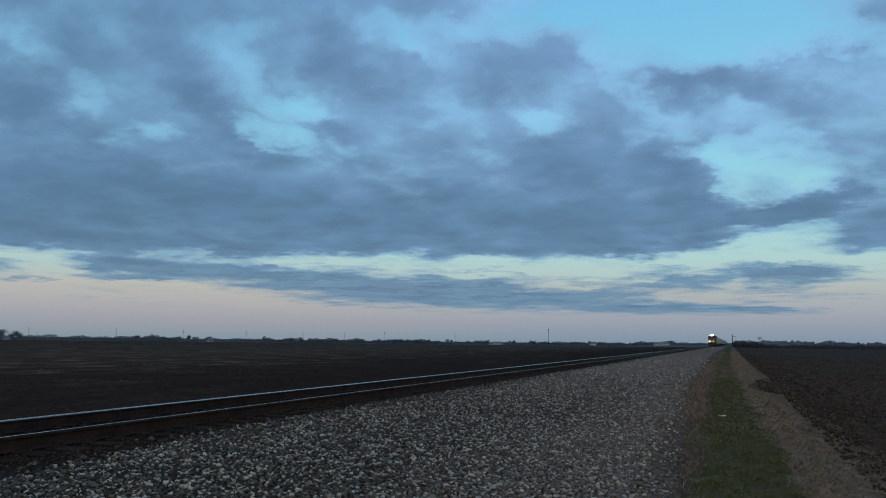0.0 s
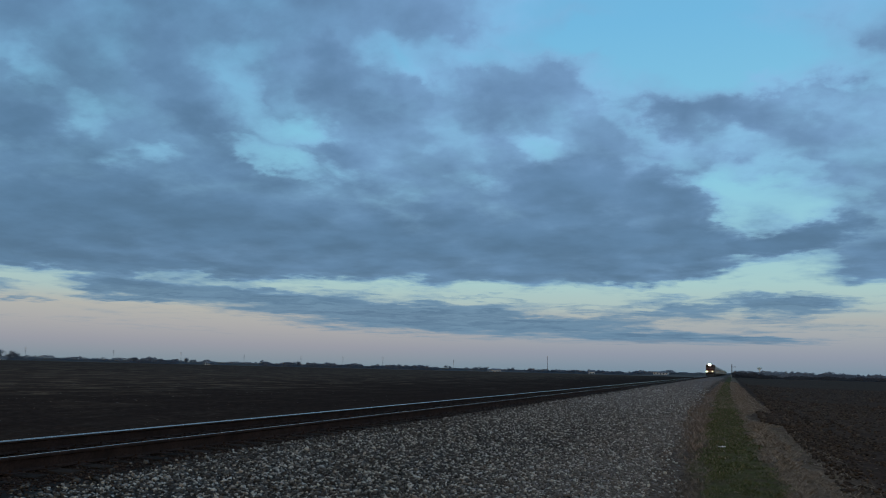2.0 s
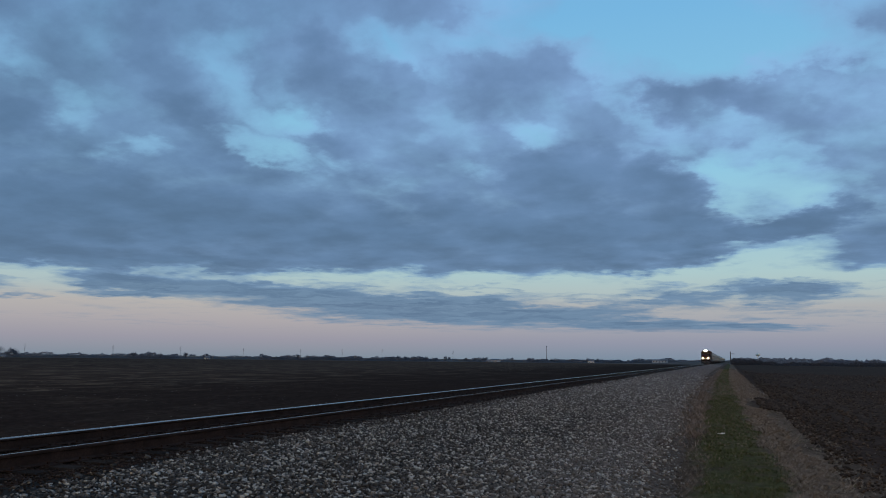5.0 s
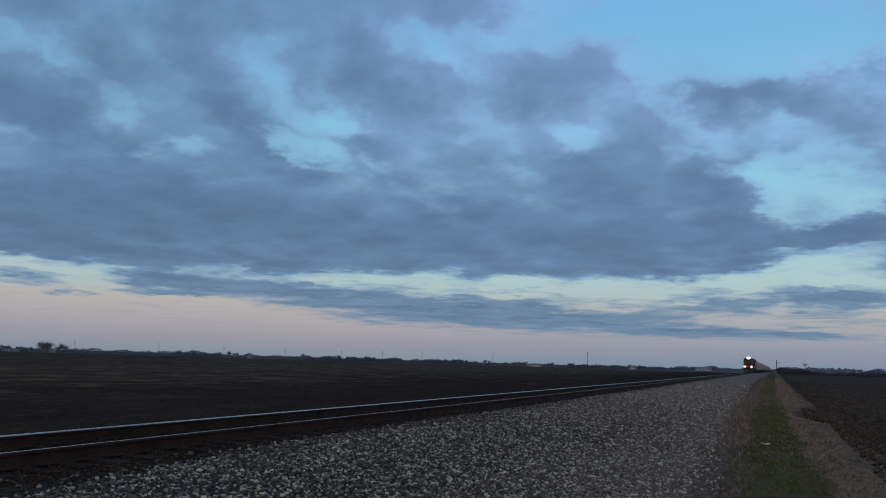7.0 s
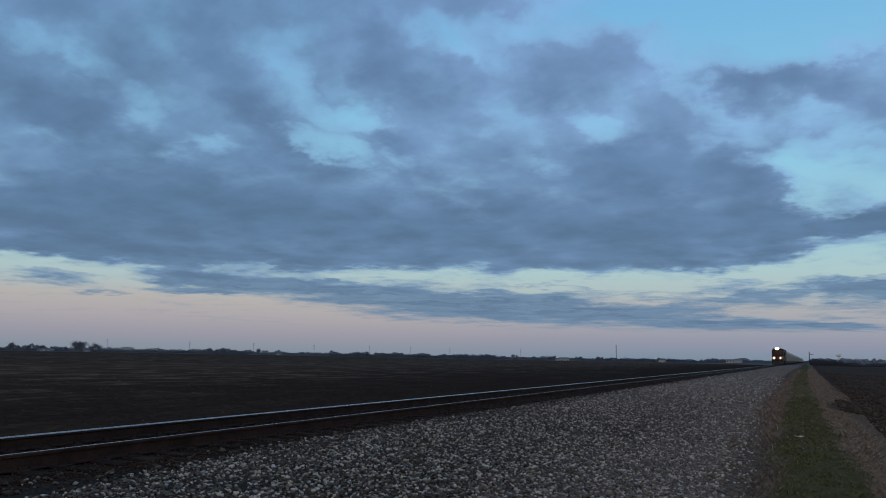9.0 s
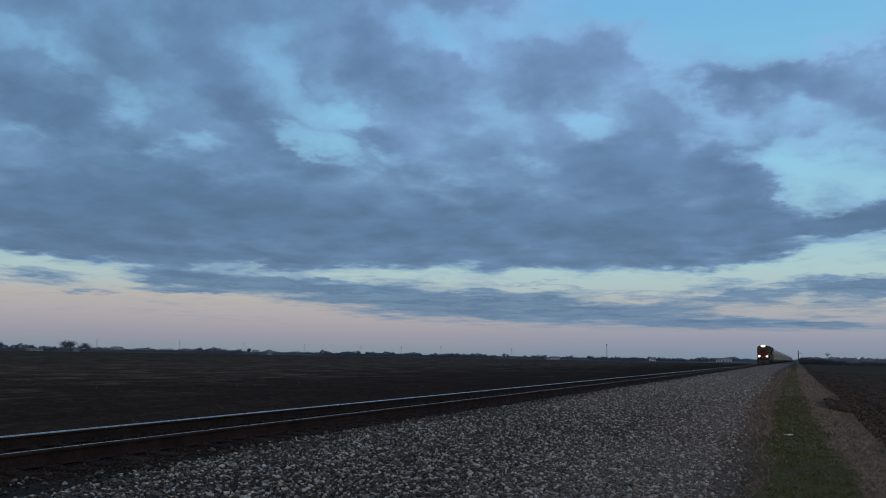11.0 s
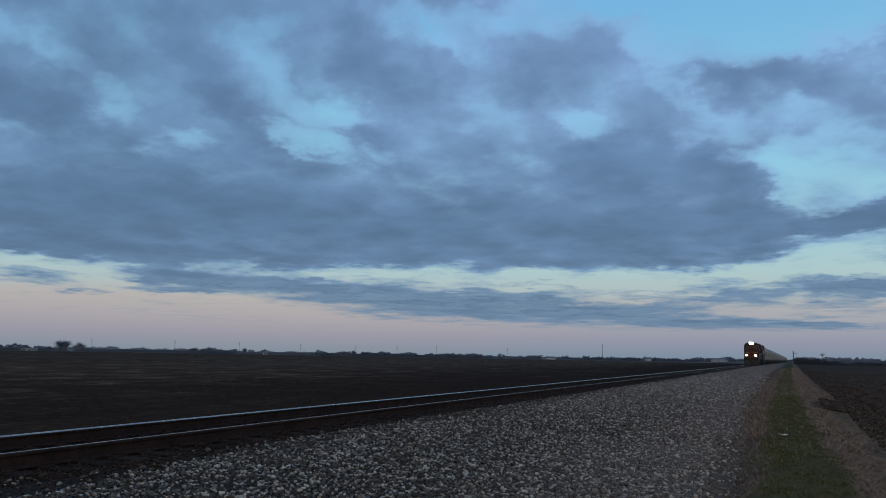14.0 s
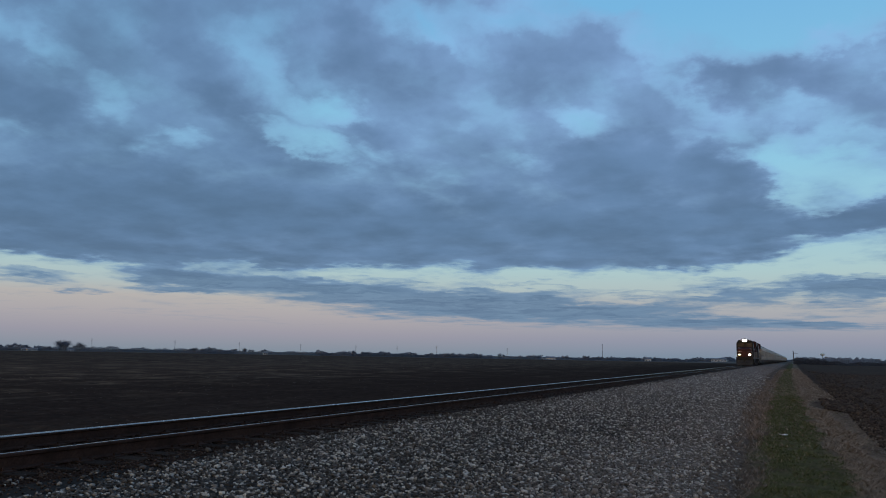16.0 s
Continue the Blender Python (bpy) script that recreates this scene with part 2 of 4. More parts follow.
    shade = n.add("ShaderNodeCombineColor", {0: mottle, 1: mottle, 2: mottle}).outputs[0]
    mauve = n.mix(1.0, mauve, shade, "MULTIPLY")
    thin = n.span(d, -0.1, 0.75)
    band = n.span(n.noise(layer, 2.3, 5, 0.55), 0.3, 0.7, 0.0, 1.0)
    lower = n.mix(n.math("MULTIPLY", thin, band), (0.150, 0.250, 0.375), (0.094, 0.172, 0.283))
    low = n.mix(n.span(el, 7.0, 3.5), mauve, lower)
    low = n.mix(n.span(y, 0.3, -1.6), low, (0.34, 0.30, 0.25))
    em = n.add("ShaderNodeEmission", {"Color": low, "Strength": 1.0})
    tr = n.add("ShaderNodeBsdfTransparent")
    cover = n.math("MULTIPLY", cover, n.span(el, 1.78, 2.3, 0.0, 0.93))
    mx = n.add("ShaderNodeMixShader", {0: cover, 1: tr.outputs[0], 2: em.outputs[0]})
    m.node_tree.links.new(mx.outputs[0], out.inputs[0])
    m.cycles.emission_sampling = "NONE"
    return m


TEAR = 8.0
me = bpy.data.meshes.new("cloud_sheet")
me.from_pydata([(4900 * math.sin(i * math.pi / 24), 4900 * math.cos(i * math.pi / 24), 0) for i in range(48)], [], [tuple(range(48))])
me.materials.append(cloud_material())
clouds = tagged(new("cloud_sheet", me), "broken blue-grey evening clouds drifting over the fields", "clouds", kind="structure")


# ---- mesh helpers ----
def box(bm, x0, x1, y0, y1, z0, z1):
    vs = [bm.verts.new((x, y, z)) for z in (z0, z1) for x, y in ((x0, y0), (x1, y0), (x1, y1), (x0, y1))]
    for q in ((3, 2, 1, 0), (4, 5, 6, 7), (0, 1, 5, 4), (1, 2, 6, 5), (2, 3, 7, 6), (3, 0, 4, 7)):
        bm.faces.new([vs[i] for i in q])
    return vs


def prism(bm, outline, y0, y1, axis="y"):
    """Extrudes an outline of (u, v) pairs: along y (u = x, v = z) or along x (u = y, v = z)."""
    put = (lambda u, v, w: (u, w, v)) if axis == "y" else (lambda u, v, w: (w, u, v))
    a = [bm.verts.new(put(u, v, y0)) for u, v in outline]
    b = [bm.verts.new(put(u, v, y1)) for u, v in outline]
    k = len(a)
    bm.faces.new(a), bm.faces.new(b[::-1])
    for i in range(k):
        bm.faces.new((a[i], b[i], b[(i + 1) % k], a[(i + 1) % k]))
    return a + b


def disc(bm, x0, x1, y, z, r, k=16):
    """A wheel or drum whose axle runs along x."""
    prism(bm, [(y + r * math.cos(2 * math.pi * i / k), z + r * math.sin(2 * math.pi * i / k)) for i in range(k)], x0, x1, "x")


def tube(bm, a, b, r, k=6, r2=None):
    a, b = Vector(a), Vector(b)
    d = (b - a).normalized()
    s = d.orthogonal().normalized()
    w = d.cross(s)
    rings = []
    for p, q in ((a, r), (b, r if r2 is None else r2)):
        rings.append([bm.verts.new(p + q * (math.cos(2 * math.pi * i / k) * s + math.sin(2 * math.pi * i / k) * w)) for i in range(k)])
    for i in range(k):
        bm.faces.new((rings[0][i], rings[0][(i + 1) % k], rings[1][(i + 1) % k], rings[1][i]))
    bm.faces.new(rings[0][::-1]), bm.faces.new(rings[1])


def part(name, bm, mat, parent=None, label="", bevel=0.0):
    """Links a bmesh as one mesh object under a thing."""
    if bevel:
        bmesh.ops.bevel(bm, geom=[e for e in bm.edges if e.is_manifold and e.calc_face_angle() > 0.5], offset=bevel, segments=1, affect="EDGES")
    bmesh.ops.recalc_face_normals(bm, faces=bm.faces)
    data = bpy.data.meshes.new(name)
    bm.to_mesh(data)
    bm.free()
    for one in (mat if isinstance(mat, (list, tuple)) else [mat]):
        data.materials.append(one)
    ob = new(name, data)
    ob.parent = parent
    return tagged(ob, label)


def mesh_of(name, verts, faces, mat):
    """A mesh from arrays of corners and equal-sided faces."""
    verts, faces = np.asarray(verts, dtype=np.float32), np.asarray(faces, dtype=np.int32)
    data = bpy.data.meshes.new(name)
    k = faces.shape[1]
    data.vertices.add(len(verts)), data.loops.add(faces.size), data.polygons.add(len(faces))
    data.vertices.foreach_set("co", verts.ravel())
    data.loops.foreach_set("vertex_index", faces.ravel())
    data.polygons.foreach_set("loop_start", np.arange(0, faces.size, k, dtype=np.int32))
    data.update(calc_edges=True)
    data.materials.append(mat)
    return data


# ---- materials ----
def two_tone(a, b, scale, fine=0.0):
    """A base colour that wanders between a and b, with a finer grain over it."""
    def build(n, co):
        c = n.mix(n.span(n.noise(co, scale, 5, 0.6), 0.3, 0.7), a, b)
        if fine:
            c = n.mix(n.span(n.noise(co, fine, 3, 0.6), 0.35, 0.7, 0.0, 0.5), c, tuple(0.5 * v for v in a))
        return c
    return build


def per_island(stops):
    """A colour of its own for each loose piece of a mesh."""
    def build(n, co):
        rnd = n.add("ShaderNodeNewGeometry").outputs["Random Per Island"]
        c = n.ramp(rnd, stops)
        return n.mix(n.span(n.noise(co, 90.0, 4), 0.3, 0.75, 0.0, 0.45), c, tuple(0.45 * v for v in stops[len(stops) // 2][1]))
    return build


def per_object(a, b, scale, stain):
    """A tint of its own for each object, with stains."""
    def build(n, co):
        rnd = n.add("ShaderNodeObjectInfo").outputs["Random"]
        c = n.mix(rnd, a, b)
        return n.mix(n.span(n.noise(co, scale, 6, 0.65), 0.45, 0.8, 0.0, 0.7), c, stain)
    return build


def drift(n, y):
    """How far the verge draws over to the track with distance."""
    back = n.math("EXPONENT", n.math("DIVIDE", n.math("SUBTRACT", 10.0, n.math("MAXIMUM", y, 10.0)), 42.0))
    return n.math("MULTIPLY", n.math("SUBTRACT", 1.0, back), -0.95)


def ground_colour(n, co):
    x, y, _ = n.add("ShaderNodeSeparateXYZ", {0: co}).outputs
    wob = n.math("MULTIPLY", n.math("SUBTRACT", n.noise(co, 0.45, 6, 0.65), 0.5), 1.7)
    xs = n.math("ADD", n.math("SUBTRACT", x, drift(n, y)), wob)
    # a heap of turned soil reaches over the dead grass
    spill = n.math("MULTIPLY", n.span(y, 29.0, 32.0), n.span(y, 39.0, 35.0))
    edge = n.math("ADD", n.math("ADD", xs, n.math("MULTIPLY", spill, 0.75)), n.math("MULTIPLY", n.math("SUBTRACT", n.noise(n.scaled(co, (0.3, 0.16, 0.0)), 1.0, 4, 0.6), 0.5), 1.3))
    # ploughed soil, darker near the track, with torn bands of last year's stalks
    soil = n.mix(n.span(n.noise(co, 3.0, 6, 0.65), 0.3, 0.72), (0.034, 0.0235, 0.0195), (0.082, 0.056, 0.045))
    bands = n.noise(n.scaled(co, (0.05, 0.028, 0.0)), 1.0, 7, 0.7)
    torn = n.noise(n.scaled(co, (0.5, 0.22, 0.0)), 1.0, 5, 0.65)
    soil = n.mix(n.math("MULTIPLY", n.span(bands, 0.50, 0.66), n.math("MULTIPLY", n.span(torn, 0.42, 0.66, 0.0, 0.8), n.span(x, -13.0, -45.0, 0.25, 1.0))), soil, (0.24, 0.18, 0.13))
    fleck = n.noise(n.scaled(co, (1.6, 0.9, 0.0)), 1.0, 5, 0.7)
    soil = n.mix(n.math("MULTIPLY", n.span(fleck, 0.55, 0.75), n.span(bands, 0.40, 0.6, 0.1, 0.7)), soil, (0.17, 0.125, 0.088))
    open_field = n.math("MULTIPLY", n.span(x, -28.0, -85.0), n.span(n.noise(n.scaled(co, (0.02, 0.008, 0.0)), 1.0, 4), 0.3, 0.6, 0.2, 0.75))
    soil = n.mix(open_field, soil, (0.098, 0.068, 0.051))
    streak = n.math("MULTIPLY", n.span(n.noise(co, 0.22, 7, 0.72), 0.47, 0.68, 0.0, 0.75), n.span(x, -18.0, -50.0))
    soil = n.mix(streak, soil, (0.27, 0.188, 0.125))
    furrows = n.span(n.noise(n.scaled(co, (0.9, 0.08, 0.0)), 1.0, 5, 0.65), 0.35, 0.65, 0.0, 0.6)
    soil = n.mix(n.math("MULTIPLY", furrows, n.span(x, -14.0, -24.0)), soil, (0.040, 0.028, 0.023))
    soil = n.mix(n.math("MULTIPLY", n.span(x, -75.0, -20.0, 0.0, 0.42), n.span(x, 1.0, 0.0)), soil, (0.022, 0.0165, 0.014))
    soil = n.mix(n.math("MULTIPLY", n.span(x, 1.0, 3.0, 0.0, 0.3), n.span(y, 14.0, 40.0, 0.4, 1.0)), soil, (0.115, 0.088, 0.066))
    dry = n.mix(n.span(n.noise(co, 7.0, 5, 0.65), 0.3, 0.7), (0.10, 0.072, 0.052), (0.235, 0.174, 0.126))
    turf = n.mix(n.span(n.noise(co, 5.0, 5, 0.6), 0.35, 0.7), (0.066, 0.066, 0.031), (0.125, 0.118, 0.058))
    dirt = n.mix(n.span(n.noise(co, 9.0, 5, 0.6), 0.3, 0.7), (0.052, 0.037, 0.027), (0.145, 0.105, 0.077))
    c = n.mix(n.span(xs, -0.75, -0.25), dirt, turf)
    c = n.mix(n.span(xs, 0.5, 0.85), c, dry)
    worn = n.span(n.noise(co, 1.6, 5, 0.65), 0.44, 0.66, 0.0, 0.8)
    c = n.mix(n.math("MULTIPLY", worn, n.span(xs, 1.6, -0.3, 0.5, 1.0)), c, dirt)
    rough = n.math("MULTIPLY", n.span(edge, 2.7, 1.7), n.span(n.noise(co, 2.2, 5, 0.65), 0.38, 0.62, 0.1, 0.75))
    c = n.mix(n.span(n.math("SUBTRACT", edge, n.span(y, 40.0, 110.0, 0.0, 0.4)), 1.4, 1.85), c, n.mix(rough, soil, dry))
    c = n.mix(n.span(x, -11.0, -12.5), c, soil)
    # past the field's far edge the land is paler, mottled grey-brown
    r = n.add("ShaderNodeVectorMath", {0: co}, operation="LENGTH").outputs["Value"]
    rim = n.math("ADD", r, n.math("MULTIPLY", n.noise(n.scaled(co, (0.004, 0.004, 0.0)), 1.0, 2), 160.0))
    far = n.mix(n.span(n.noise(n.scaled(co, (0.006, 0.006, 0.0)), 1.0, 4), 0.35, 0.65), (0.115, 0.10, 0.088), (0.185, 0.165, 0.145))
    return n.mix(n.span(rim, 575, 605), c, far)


GROUND = surface("ploughed_soil", ground_colour, 0.92, bump=0.05, bump_scale=5.0, spec=0.0)


def bed_colour(n, co):
    x = n.add("ShaderNodeSeparateXYZ", {0: co}).outputs[0]
    cell = n.add("ShaderNodeTexVoronoi", {"Vector": co, "Scale": 16.0}).outputs["Color"]
    g = n.add("ShaderNodeSeparateColor", {0: cell}).outputs[0]
    grey = n.ramp(g, [(0.0, (0.04, 0.04, 0.04)), (0.5, (0.13, 0.13, 0.128)), (1.0, (0.40, 0.40, 0.38))])
    y = n.add("ShaderNodeSeparateXYZ", {0: co}).outputs[1]
    grey = n.mix(n.span(y, 60.0, 140.0, 0.0, 0.85), grey, (0.125, 0.108, 0.094))
    grey = n.mix(n.span(y, 40.0, 25.0), grey, (0.04, 0.039, 0.037))
    grey = n.mix(n.span(n.math("SUBTRACT", n.math("ADD", x, n.math("MULTIPLY", n.noise(co, 1.1, 4), 0.5)), n.math("MULTIPLY", drift(n, y), 1.9)), -1.5, -1.0), grey, n.mix(n.span(n.noise(co, 6.0, 6, 0.7), 0.3, 0.7), (0.055, 0.041, 0.033), (0.19, 0.148, 0.118)))
    worn = n.mix(n.span(n.noise(co, 4.0, 5, 0.6), 0.3, 0.7), (0.026, 0.017, 0.014), (0.064, 0.042, 0.034))
    return n.mix(n.span(n.math("ADD", x, n.math("MULTIPLY", n.noise(co, 1.5, 4), 0.3)), -6.62, -6.74), grey, worn)


BED = surface("ballast_bed", bed_colour, 0.9, bump=0.03, bump_scale=22.0, spec=0.0)
SOILED = surface("soiled_ballast_stone", per_island([(0.0, (0.023, 0.016, 0.013)), (0.6, (0.048, 0.034, 0.028)), (1.0, (0.105, 0.077, 0.063))]), 0.85, spec=0.1)


def stone_colour(n, co):
    """Each stone its own grey; oily dirt towards the ties; paler towards the verge and past ten metres, browner far
    off.
    """
    c = per_island(STONE_TONES)(n, co)
    x = n.math("ADD", n.add("ShaderNodeSeparateXYZ", {0: co}).outputs[0], n.math("MULTIPLY", n.math("SUBTRACT", n.noise(co, 0.9, 4), 0.5), 1.6))
    c = n.mix(n.span(x, -6.4, -7.3, 0.0, 0.6), c, (0.045, 0.036, 0.031))
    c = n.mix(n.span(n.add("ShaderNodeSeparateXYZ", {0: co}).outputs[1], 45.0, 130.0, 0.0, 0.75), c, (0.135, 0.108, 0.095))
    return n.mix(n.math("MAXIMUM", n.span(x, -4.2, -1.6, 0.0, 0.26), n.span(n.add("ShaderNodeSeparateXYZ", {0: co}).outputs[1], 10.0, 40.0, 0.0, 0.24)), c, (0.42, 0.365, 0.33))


STONE_TONES = [(0.0, (0.030, 0.027, 0.025)), (0.42, (0.082, 0.077, 0.073)), (0.66, (0.182, 0.176, 0.166)),
                                            (0.73, (0.21, 0.18, 0.15)), (0.82, (0.44, 0.41, 0.375)), (1.0, (0.74, 0.72, 0.66))]
STONE = surface("ballast_stone", stone_colour, 0.82, bump=0.004, bump_scale=120.0, spec=0.12)
TIE_WOOD = surface("creosoted_wood", per_object((0.018, 0.014, 0.012), (0.040, 0.029, 0.023), 6.0, (0.012, 0.010, 0.009)), 0.9, bump=0.01, bump_scale=30.0, spec=0.05)
RUST = surface("rusted_steel", two_tone((0.032, 0.021, 0.0175), (0.058, 0.037, 0.030), 3.0, 40.0), 0.85, 0.0, 0.002, 60.0, spec=0.08)
POLISHED = surface("polished_rail_head", two_tone((0.36, 0.31, 0.265), (0.46, 0.405, 0.35), 2.0), 0.22, 1.0)
GRASS = surface("grass_blade", per_island([(0.0, (0.060, 0.070, 0.028)), (0.5, (0.098, 0.118, 0.044)), (0.82, (0.145, 0.156, 0.066)), (1.0, (0.30, 0.245, 0.165))]), 0.7, spec=0.2)
STRAW = surface("dead_grass", per_island([(0.0, (0.13, 0.101, 0.080)), (0.5, (0.27, 0.212, 0.166)), (1.0, (0.47, 0.385, 0.30))]), 0.85, spec=0.15)
WEED = surface("withered_weed", per_island([(0.0, (0.115, 0.088, 0.072)), (0.5, (0.24, 0.188, 0.156)), (1.0, (0.42, 0.34, 0.285))]), 0.85, spec=0.15)
CLOD = surface("soil_clod", per_island([(0.0, (0.046, 0.036, 0.030)), (0.6, (0.082, 0.064, 0.053)), (1.0, (0.15, 0.118, 0.097))]), 0.95, bump=0.02, bump_scale=30.0, spec=0.0)
# far trees: the haze of distance is painted in as a blue-grey tint
HAZY_BARK = surface("hazy_bare_bark", two_tone((0.12, 0.12, 0.13), (0.16, 0.16, 0.17), 0.6), 0.9, spec=0.1)
HAZY_TWIG = surface("hazy_winter_twigs", per_island([(0.0, (0.19, 0.205, 0.245)), (0.5, (0.21, 0.225, 0.265)), (1.0, (0.23, 0.245, 0.285))]), 0.9, spec=0.05)
THICKET = surface("near_thicket", per_island([(0.0, (0.085, 0.082, 0.088)), (0.5, (0.105, 0.10, 0.108)), (1.0, (0.13, 0.125, 0.13))]), 0.9, spec=0.05)
WHITE_WALL = surface("white_siding", two_tone((0.66, 0.65, 0.62), (0.78, 0.77, 0.75), 0.8, 6.0), 0.7)
GREY_ROOF = surface("weathered_roof", two_tone((0.20, 0.20, 0.21), (0.33, 0.33, 0.34), 0.7, 5.0), 0.7)
DARK_GLASS = surface("window_glass", two_tone((0.02, 0.025, 0.03), (0.03, 0.035, 0.04), 1.0), 0.12, spec=0.25)
GALVANISED = surface("galvanised_steel", two_tone((0.22, 0.23, 0.24), (0.34, 0.35, 0.36), 0.7), 0.55, 0.6)
POLE_WOOD = surface("pole_wood", two_tone((0.07, 0.055, 0.045), (0.13, 0.105, 0.09), 2.0, 20.0), 0.85)
LITTER = surface("white_plastic", two_tone((0.70, 0.72, 0.73), (0.80, 0.81, 0.82), 8.0), 0.4)
LOCO_RED = surface("faded_red_enamel", two_tone((0.040, 0.008, 0.008), (0.058, 0.012, 0.011), 0.8, 5.0), 0.5)
LOCO_BLACK = surface("sooty_black_paint", two_tone((0.018, 0.017, 0.017), (0.035, 0.032, 0.030), 0.9, 6.0), 0.6)
STEEL_DARK = surface("oily_cast_steel", two_tone((0.03, 0.027, 0.025), (0.06, 0.05, 0.043), 1.5, 9.0), 0.65, 0.3)
RAILING = surface("faded_grey_railing", two_tone((0.20, 0.19, 0.17), (0.28, 0.26, 0.24), 2.0), 0.5)
HOPPER = surface("weathered_hopper_paint", per_object((0.38, 0.355, 0.30), (0.50, 0.455, 0.385), 0.5, (0.22, 0.18, 0.145)), 0.65)
HOPPER_DARK = surface("grimy_hopper_steel", per_object((0.10, 0.09, 0.08), (0.15, 0.13, 0.11), 0.9, (0.05, 0.042, 0.035)), 0.8)


def glowing(name, colour, strength):
    m, n, out = material(name)
    m.node_tree.links.new(n.add("ShaderNodeEmission", {"Color": (*colour, 1), "Strength": strength}).outputs[0], out.inputs[0])
    return m


HEADLIGHT = glowing("headlight_glow", (1.0, 0.90, 0.72), 150.0)
DITCHLIGHT = glowing("ditch_light_glow", (1.0, 0.74, 0.45), 70.0)

rng = np.random.default_rng(7)

# ---- ground: one sheet to the horizon ----
SECTION = [(-4900, -0.75), (-17, -0.75), (-13, -0.55), (-11.6, -0.2), (-9, 0.0), (-6, 0.0), (-0.75, -0.05), (-0.3, 0.0), (0.9, 0.0), (1.5, -0.06),
           (3.0, -0.28), (9.0, -0.6), (30.0, -0.75), (4900, -0.75)]


def ground_z(x):
    return np.interp(x, [p[0] for p in SECTION], [p[1] for p in SECTION])


def verge_shift(y):
    """The verge draws over to the track with distance."""
    return -0.95 * (1 - np.exp((10 - np.maximum(y, 10.0)) / 42))


def far_z(x, y):
    """Past its far edge the field's land falls away a little."""
    def ease(v):
        v = np.clip(v, 0, 1)
        return v * v * (3 - 2 * v)
    return -3.2 * ease((np.hypot(x, y) - 520) / 380) * ease((np.abs(x) - 40) / 160)


def ground():
    xs = np.concatenate([[-4900, -2500, -1700, -1300, -1100, -950, -800, -700, -620, -560, -500, -430, -360, -300, -250, -200, -160, -120, -90, -60, -42], np.arange(-30, -13, 0.5), np.arange(-13, -1, 0.6), np.arange(-1, 4, 0.1),
                         np.arange(4, 14, 0.4), np.arange(14, 30, 1.5), [34, 45, 60, 90, 120, 160, 200, 300, 600, 1200, 2500, 4900]])
    ys = np.concatenate([[-4900, -1500, -500, -150, -50, -20, -8, 0, 3], np.arange(5, 22, 0.14), np.arange(22, 60, 0.6), np.arange(60, 160, 4),
                         [170, 200, 230, 270, 310, 350, 400, 450, 500, 540, 580, 640, 700, 800, 900, 1000, 1150, 1300, 1500, 1800, 2500, 4900]])
    gx, gy = np.meshgrid(xs, ys)
    gz = ground_z(gx) + far_z(gx, gy)
    gx = gx + verge_shift(gy) * np.clip((4.5 - np.abs(gx - 0.2)) / 2.5, 0, 1)
    lump = np.array([noise.fractal(Vector((x * 1.3, y * 1.3, 0)), 0.9, 2.2, 4) for x, y in zip(gx.ravel(), gy.ravel())]).reshape(gx.shape)
    near = np.clip((120 - np.hypot(gx, gy)) / 100, 0, 1)
    field = np.clip((gx - 1.2) / 1.2, 0.12, 1) + np.clip((-12 - gx) / 2, 0, 1)
    furrow = np.sin(gx * 2 * math.pi / 0.8) * 0.03 * np.clip((gx - 1.6) / 1.0, 0, 1)
    gz = gz + near * (lump * 0.09 * field + furrow)
    h, w = gx.shape
    i = np.arange(h * w).reshape(h, w)
    faces = np.stack([i[:-1, :-1], i[:-1, 1:], i[1:, 1:], i[1:, :-1]], -1).reshape(-1, 4)
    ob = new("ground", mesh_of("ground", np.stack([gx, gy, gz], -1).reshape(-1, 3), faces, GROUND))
    ob.data.shade_smooth()
    return tagged(ob, "dark ploughed winter field with a mown grass verge", "ground", kind="structure")


ground()

# ---- ballast ----
BED_LINE = [(-12.6, -0.48), (-11.2, 0.22), (-10.6, 0.288), (-6.85, 0.288), (-5.9, 0.225), (-3.0, 0.125), (-1.05, 0.03), (-0.6, -0.06)]


def bed_z(x, y=0.0):
    x = x - 1.5 * verge_shift(y) * np.clip((x + 5.5) / 4.0, 0, 1)
    return np.interp(x, [p[0] for p in BED_LINE], [p[1] for p in BED_LINE])


